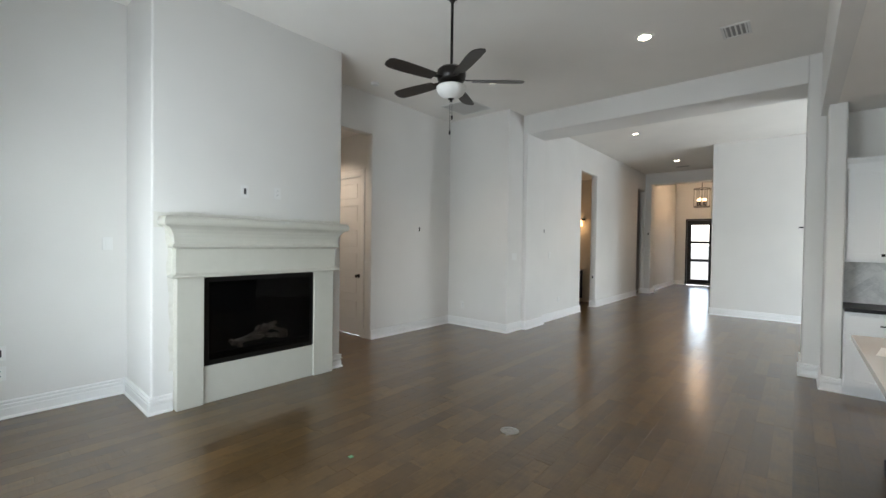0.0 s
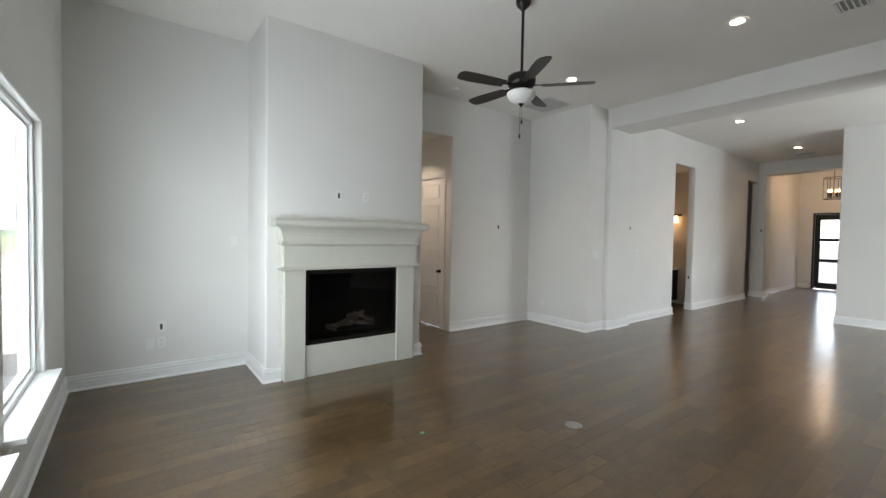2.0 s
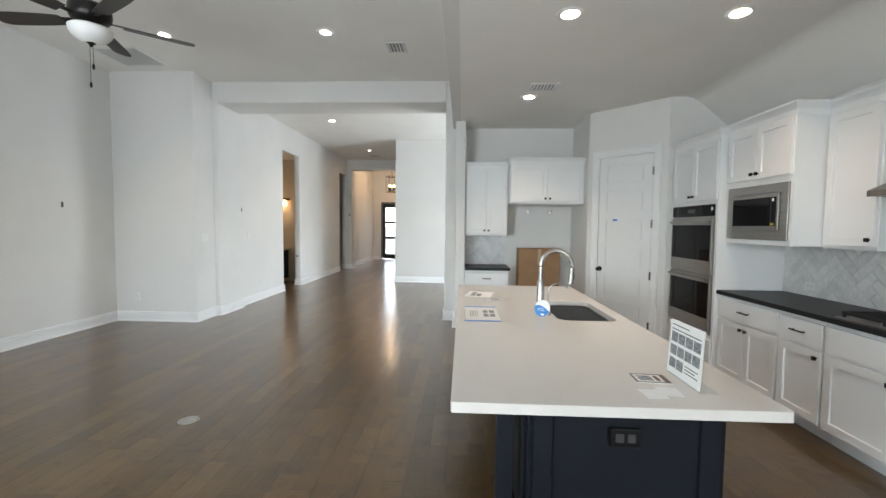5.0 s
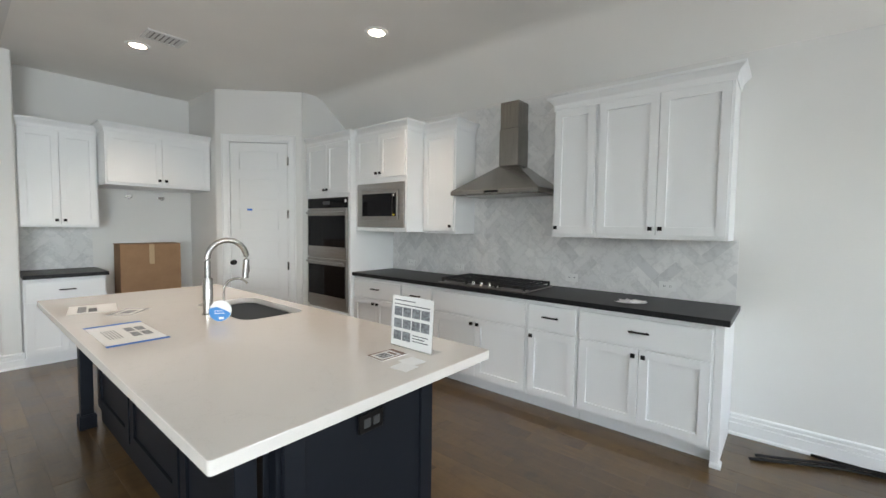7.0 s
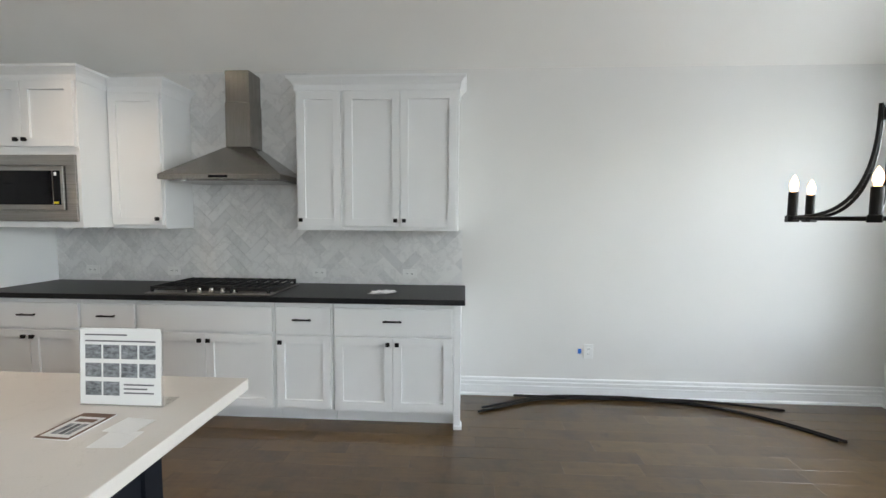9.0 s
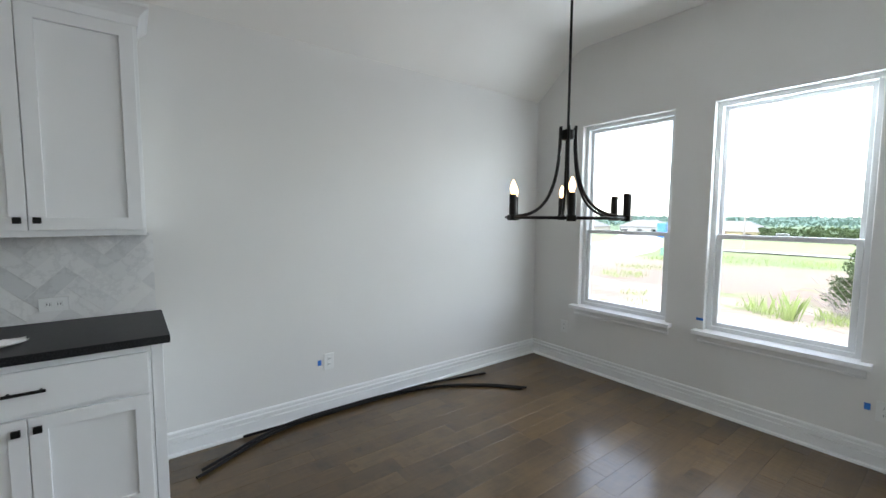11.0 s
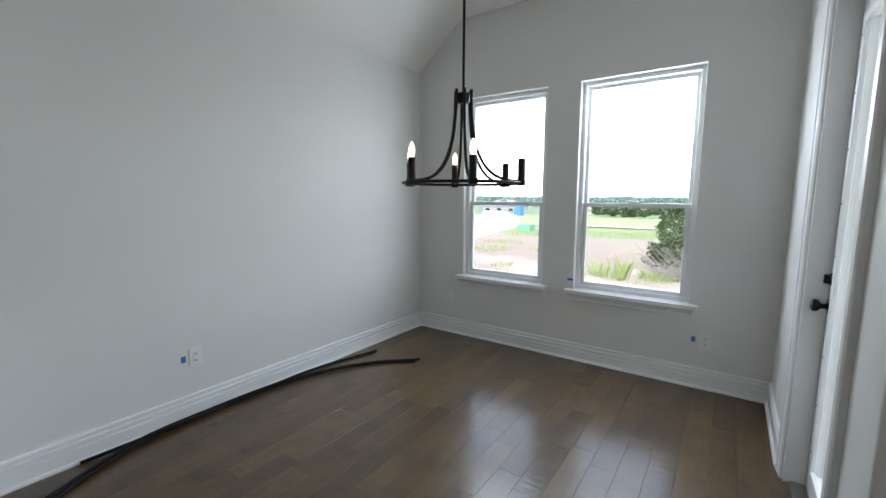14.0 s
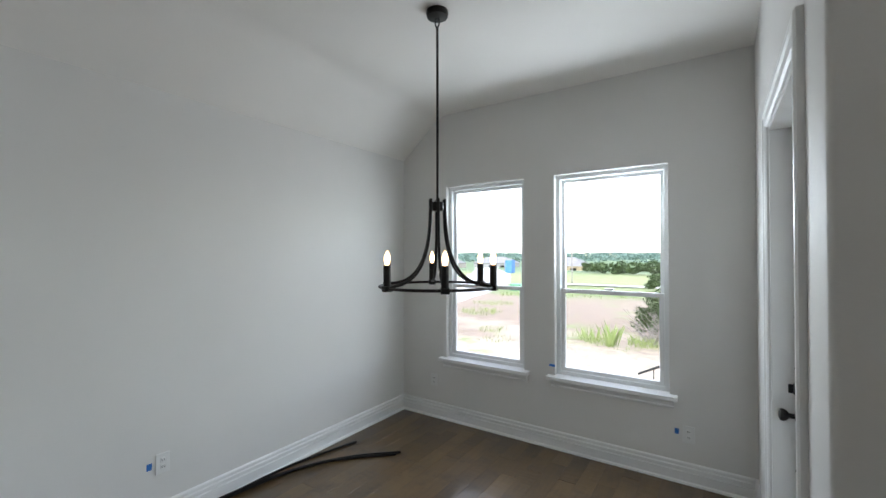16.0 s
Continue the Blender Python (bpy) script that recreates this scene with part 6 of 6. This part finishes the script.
def blades(x, y, r, n, h, rg):
    bm = bmesh.new()
    for _ in range(n):
        a, q = rg.uniform(0, 6.28), r * math.sqrt(rg.random())
        px, py = x + q * math.cos(a), y + q * math.sin(a)
        z = ground_z(px, py) - 0.05
        l, b, w = h * rg.uniform(0.5, 1.1), rg.uniform(0, 6.28), rg.uniform(0.004, 0.011)
        lean = rg.uniform(0.05, 0.4) * l
        dx, dy = math.cos(b), math.sin(b)
        v = [bm.verts.new(c) for c in ((px - dy * w, py + dx * w, z), (px + dy * w, py - dx * w, z), (px + dx * lean * 0.4 + dy * w * 0.7, py + dy * lean * 0.4 - dx * w * 0.7, z + l * 0.6), (px + dx * lean, py + dy * lean, z + l))]
        bm.faces.new((v[0], v[1], v[2]))
        bm.faces.new((v[0], v[2], v[3]))
    return bm


rg = random.Random(11)
for x, y, r, n, h in ((4.05, -9.3, 0.24, 60, 0.46), (3.52, -9.0, 0.18, 48, 0.64), (3.78, -9.1, 0.26, 30, 0.30), (4.45, -9.6, 0.20, 30, 0.24), (3.1, -8.8, 0.30, 50, 0.14), (6.2, -8.2, 0.5, 120, 0.14), (6.9, -9.3, 0.45, 110, 0.16), (5.2, -7.7, 0.35, 70, 0.10), (8.8, -12.2, 0.8, 180, 0.20), (9.8, -15.2, 0.9, 180, 0.22), (7.3, -13.0, 0.4, 80, 0.18), (11.0, -20.5, 1.2, 200, 0.26), (8.0, -23.5, 3.0, 500, 0.28), (4.6, -24.5, 2.4, 420, 0.30), (11.0, -25.5, 1.4, 220, 0.26)):
    tagged(part("weeds", blades(x, y, r, n, h, rg), M_GRASS), "clump of tall green weeds on the lot", "weeds", "", "stuff")


def leaf_cloud(bm, c, r, n, rg, size):
    for _ in range(n):
        d = Vector((rg.gauss(0, 1), rg.gauss(0, 1), rg.gauss(0, 1)))
        d = d.normalized() * rg.random() ** 0.45
        p = Vector(c) + Vector((d.x * r[0], d.y * r[1], d.z * r[2]))
        s = size * rg.uniform(0.5, 1.3)
        u = Vector((rg.gauss(0, 1), rg.gauss(0, 1), rg.gauss(0, 1))).normalized()
        w = u.orthogonal().normalized()
        bm.faces.new([bm.verts.new(q) for q in (p - u * s, p + w * s * 0.5, p + u * s, p - w * s * 0.5)])


def tree(x, y, h, spread, rg, label, leaves=900, size=0.07, limbs=11):
    z = ground_z(x, y) - 0.1
    t = thing("tree", (x, y, z), label, "tree", "trees outside")
    bm = tube(bmesh.new(), [(x, y, z), (x + 0.05, y, z + h * 0.3), (x - 0.03, y + 0.04, z + h * 0.65)], 0.05 * h / 2.2, 8)
    cr = bmesh.new()
    for k in range(limbs):
        a = rg.uniform(0, 6.28)
        q = spread * rg.uniform(0.35, 1.0)
        hz = z + h * rg.uniform(0.25, 0.9)
        e = Vector((x + q * math.cos(a) * (1.15 - 0.6 * (hz - z) / h), y + q * math.sin(a) * (1.15 - 0.6 * (hz - z) / h), hz))
        tube(bm, [(x, y, z + h * 0.2 + 0.4 * (hz - z - h * 0.2)), (Vector((x, y, hz)) + e) / 2, e], 0.014 * h / 2.2, 5)
        c = 1.4 / limbs ** 0.5
        leaf_cloud(cr, e, (spread * c, spread * c, h * 0.4 * c), leaves // limbs, rg, size * rg.uniform(0.8, 1.2))
    part("trunk", bm, M_BARK, t)
    part("crown", cr, M_LEAF, t)
    return t


tree(2.30, -10.6, 1.5, 0.95, rg, "bushy grey-green cedar tree beside the lot", 5200, 0.036, 34)
tree(2.75, -10.6, 1.15, 0.55, rg, "low scrubby cedar bush with bare twigs", 2200, 0.032, 24)
tree(1.25, -11.4, 1.85, 1.1, rg, "bushy grey-green cedar tree beside the lot", 4200, 0.040, 30)
tree(4.5, -29.5, 1.35, 1.1, rg, "light green bush by the sidewalk", 1500, 0.09)
brush = bmesh.new()
for _ in range(150):
    a = rg.uniform(0, 6.28)
    b = Vector((2.35 + rg.uniform(-0.5, 0.5), -9.75 + rg.uniform(-0.3, 0.3), ground_z(2.35, -9.75)))
    e = b + Vector((math.cos(a) * 0.6, math.sin(a) * 0.5, rg.uniform(0.1, 0.85)))
    tube(brush, [b, (b + e) / 2 + Vector((rg.uniform(-0.1, 0.1), 0, rg.uniform(0, 0.15))), e], rg.uniform(0.003, 0.008), 4)
tagged(part("brush_pile", brush, M_BARK), "pile of bare grey branches beside the trees", "brush", "", "stuff")
tagged(part("weeds", blades(2.75, -9.5, 0.45, 200, 0.28, rg), M_GRASS), "green weeds growing round the brush pile", "weeds", "", "stuff")
rb = bmesh.new()
leaf_cloud(rb, (1.80, -9.9, 0.55), (0.16, 0.2, 0.42), 420, rg, 0.035)
tagged(part("dead_leaves", rb, M_RUST), "rust-brown dead foliage among the cedars", "foliage", "", "stuff")
for k in range(15):
    x, y = 21.5 - k * 1.9 + rg.uniform(-0.6, 0.6), -74 + k * 1.15 + rg.uniform(-2.5, 2.5)
    h = rg.uniform(1.6, 2.3)
    tree(x, y, h, h * 0.9, rg, "dark green tree at the far side of the field", 900, 0.22)
# far belt of leaves, its haze carried by the material colour
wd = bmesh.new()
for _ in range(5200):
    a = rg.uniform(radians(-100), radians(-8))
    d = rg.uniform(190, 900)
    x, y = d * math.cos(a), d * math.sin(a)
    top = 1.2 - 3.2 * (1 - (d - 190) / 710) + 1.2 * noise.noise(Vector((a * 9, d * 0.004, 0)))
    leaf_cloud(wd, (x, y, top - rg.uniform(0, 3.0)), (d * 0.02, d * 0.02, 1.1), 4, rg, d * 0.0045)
tagged(part("hazed_far_woods", wd, M_HAZYWOOD), "low belt of distant woods with haze put into their colour", "woods", "", "stuff")
for x, y, w, d2_, h, c in ((33, -97, 12, 9, 2.6, (0.46, 0.36, 0.22)), (78, -112, 13, 9, 3.0, (0.42, 0.36, 0.30)), (96, -124, 12, 9, 3.0, (0.50, 0.47, 0.42)), (66, -128, 13, 9, 3.0, (0.36, 0.34, 0.33))):
    z = ground_z(x, y) - 1.5
    hs = thing("house", (x, y, z), "distant single-storey house with a low hipped roof", "house", "distant houses")
    part("wall", boxes((x - w / 2, x + w / 2, y - d2_ / 2, y + d2_ / 2, z, z + h)), noisy("far_house_wall", c, tuple(q * 0.9 for q in c), 1, 0.9, bmp=0), hs)
    rf = bmesh.new()
    b = [rf.verts.new(q) for q in ((x - w / 2 - 0.4, y - d2_ / 2 - 0.4, z + h), (x + w / 2 + 0.4, y - d2_ / 2 - 0.4, z + h), (x + w / 2 + 0.4, y + d2_ / 2 + 0.4, z + h), (x - w / 2 - 0.4, y + d2_ / 2 + 0.4, z + h))]
    r1, r2 = rf.verts.new((x - w / 4, y, z + h + 2)), rf.verts.new((x + w / 4, y, z + h + 2))
    for f in ((b[0], b[1], r2, r1), (b[1], b[2], r2), (b[2], b[3], r1, r2), (b[3], b[0], r1), tuple(b)):
        rf.faces.new(f)
    part("roof", rf, mat("grey_roof", (0.20, 0.19, 0.19), 0.9), hs)
    for k in range(3):
        xx = x - w / 2 + w * (k + 0.5) / 3
        part("window", boxes((xx - 0.7, xx + 0.7, y + d2_ / 2, y + d2_ / 2 + 0.05, z + 1, z + 2.2)), M_BLACKGLASS, hs)
px, py = 12.4, -35.8
pz = ground_z(px, py)
solid("street_lamp", tube(tube(bmesh.new(), [(px, py, pz - 0.1), (px, py, pz + 4.6)], 0.06, 8), [(px, py, pz + 4.5), (px + 0.4, py, pz + 4.7), (px + 0.8, py, pz + 4.7)], 0.045, 6), M_BARK, "grey street lamp pole beyond the lot", "street lamp")
# made-up box in place of an unidentified green patch
bz = ground_z(12.6, -24.2)
solid("green_box", boxes((12.2, 13.0, -24.6, -23.8, bz - 0.1, bz + 0.45), bev=0.03), mat("box_green", (0.12, 0.28, 0.17), 0.6), "small green box standing in for a green patch at the lot's edge", "utility box")
bz = ground_z(31.5, -64)
solid("portable_toilet", boxes((30.8, 32.1, -64.6, -63.3, bz, bz + 2.2), bev=0.08), mat("blue_plastic", (0.04, 0.16, 0.46), 0.5), "blue portable toilet by the far road", "portable toilet")
hr = thing("stair_railing", (2.0, -6.5, G), "black metal railing outside the nook window", "railing")
part("top_rail", tube(bmesh.new(), [(2.50, -6.5, -0.50), (2.20, -6.5, -0.34), (1.90, -6.5, -0.20), (1.1, -6.5, 0.15)], 0.02, 8), M_BLACK, hr)
for k in range(4):
    x = 2.25 - k * 0.32
    part("baluster", tube(bmesh.new(), [(x, -6.5, G - 0.15), (x, -6.5, -0.36 + 0.45 * (2.25 - x))], 0.009, 6), M_BLACK, hr)


# ---- herringbone backsplash ----
def clip(poly, inside, cut):
    out_ = []
    for a, b in zip(poly, poly[1:] + poly[:1]):
        ia, ib = inside(a), inside(b)
        if ia:
            out_.append(a)
        if ia != ib:
            out_.append(cut(a, b))
    return out_


def clip_rect(poly, x0, x1, z0, z1):
    def at_axis(k, v):
        return lambda a, b: tuple(a[i] + (b[i] - a[i]) * (v - a[k]) / (b[k] - a[k]) for i in (0, 1))
    for k, v, s in ((0, x0, 1), (0, x1, -1), (1, z0, 1), (1, z1, -1)):
        if poly:
            poly = clip(poly, lambda p, k=k, v=v, s=s: (p[k] - v) * s >= 0, at_axis(k, v))
    return poly


def backsplash(name, at, rects, label, width=0.076, ratio=3):
    """Marble herringbone in local x and z; tiles 8 mm proud of the wall, joints set back."""
    bs = tagged(new(name), label, "backsplash", "", "structure")
    W, n, gap = width, ratio, 0.0013
    for x0, x1, z0, z1 in rects:
        part("grout_bed", boxes((x0, x1, -0.006, -0.001, z0, z1)), M_GROUT, bs, at=at)
    c45 = math.sqrt(0.5)
    ox, oz = rects[0][0], rects[0][2]
    for i in range(-60, 61):
        for j in range(-20, 21):
            bx, by = (i + n * j) * W, (i - n * j) * W
            for x0, x1, y0, y1 in ((bx, bx + n * W, by, by + W), (bx + n * W, bx + n * W + W, by + W - n * W, by + W)):
                quad = [(x0 + gap, y0 + gap), (x1 - gap, y0 + gap), (x1 - gap, y1 - gap), (x0 + gap, y1 - gap)]
                poly0 = [((u - v) * c45 + ox + 1.4, (u + v) * c45 + oz + 0.5) for u, v in quad]
                for r in rects:
                    poly = clip_rect(poly0, *r)
                    if len(poly) < 3:
                        continue
                    area = abs(sum(a[0] * b[1] - b[0] * a[1] for a, b in zip(poly, poly[1:] + poly[:1]))) / 2
                    if area < 1e-4:
                        continue
                    bm = bmesh.new()
                    f = [bm.verts.new((x, -0.010, z)) for x, z in poly]
                    b = [bm.verts.new((x, -0.005, z)) for x, z in poly]
                    bm.faces.new(f)
                    for k in range(len(f)):
                        q = (k + 1) % len(f)
                        bm.faces.new((f[k], f[q], b[q], b[k]))
                    part("tile", bm, M_TILE, bs, at=at)
    return bs


backsplash("backsplash", place(EX, 5.0, FACE_W), [(0.0, 3.505, 0.918, 1.375), (1.232, 2.262, 1.375, 2.64)], "grey and white marble herringbone tile backsplash")
backsplash("backsplash", place(0.985, NY), [(0.0, 0.63, 0.918, 1.385)], "grey and white marble herringbone tile backsplash")

# ---- hardwood floor: planks along y ----
def plank_mesh(w, l):
    """One plank with eased edges; origin in its middle, top at z = 0."""
    e = 0.0007
    bm = bmesh.new()
    lo = [bm.verts.new((sx * w / 2, sy * l / 2, -e)) for sx, sy in ((-1, -1), (1, -1), (1, 1), (-1, 1))]
    hi = [bm.verts.new((sx * (w / 2 - e), sy * (l / 2 - e), 0)) for sx, sy in ((-1, -1), (1, -1), (1, 1), (-1, 1))]
    bt = [bm.verts.new((sx * w / 2, sy * l / 2, -0.012)) for sx, sy in ((-1, -1), (1, -1), (1, 1), (-1, 1))]
    bm.faces.new(hi)
    for i in range(4):
        j = (i + 1) % 4
        bm.faces.new((lo[i], lo[j], hi[j], hi[i]))
        bm.faces.new((bt[i], bt[j], lo[j], lo[i]))
    me = bpy.data.meshes.new("plank")
    bm.to_mesh(me)
    bm.free()
    me.materials.append(M_PLANK)
    return me


structure_floor = structure("floor", boxes((-6.5, EX + 0.15, NSY - 0.15, 19.65, -0.16, -0.008)), M_SUBFLOOR, "brown hand-scraped hardwood plank floor")
rng = random.Random(4)
PW, GAP = 0.127, 0.0005
LENGTHS = (0.46, 0.61, 0.76, 0.91, 1.07, 1.22)
SHARED = {l: plank_mesh(PW - GAP, l - GAP) for l in LENGTHS}
far = bmesh.new()
count = 0
nx = int((EX + 6.5) / PW) + 1
for i in range(nx):
    x = -6.5 + (i + 0.5) * PW
    y = NSY - 0.1 - rng.random() * 0.9
    y_end = 19.6
    while y < y_end:
        l = rng.choice(LENGTHS)
        yc = y + l / 2
        y += l
        if x < WX and not (3.5 < yc < 5.4 or 9 < yc < 12 or 13.2 < yc < 16) or (x < NWX - 0.15 and yc < -0.3):
            continue
        near = (1.0 < x < 4.1 and yc < 2.1) or (-2.6 < x < 1.1 and 1.4 < yc < 4.6)
        if near and count < 300:
            ob = new("plank", SHARED[l])
            ob.location = (x, yc, -rng.random() * 0.0006)
            ob.rotation_euler = (rng.uniform(-0.0008, 0.0008), rng.uniform(-0.004, 0.004), 0)
            ob.parent = structure_floor
            count += 1
        elif yc < 19.6:
            w2, l2, e, z = (PW - GAP) / 2, (l - GAP) / 2, 0.0007, -rng.random() * 0.0006
            hi = [far.verts.new((x + sx * (w2 - e), yc + sy * (l2 - e), z)) for sx, sy in ((-1, -1), (1, -1), (1, 1), (-1, 1))]
            lo = [far.verts.new((x + sx * w2, yc + sy * l2, z - e)) for sx, sy in ((-1, -1), (1, -1), (1, 1), (-1, 1))]
            far.faces.new(hi)
            for k in range(4):
                j = (k + 1) % 4
                far.faces.new((lo[k], lo[j], hi[j], hi[k]))
ob = part("planks", far, M_PLANKS, structure_floor)
ob["kind"] = "stuff"
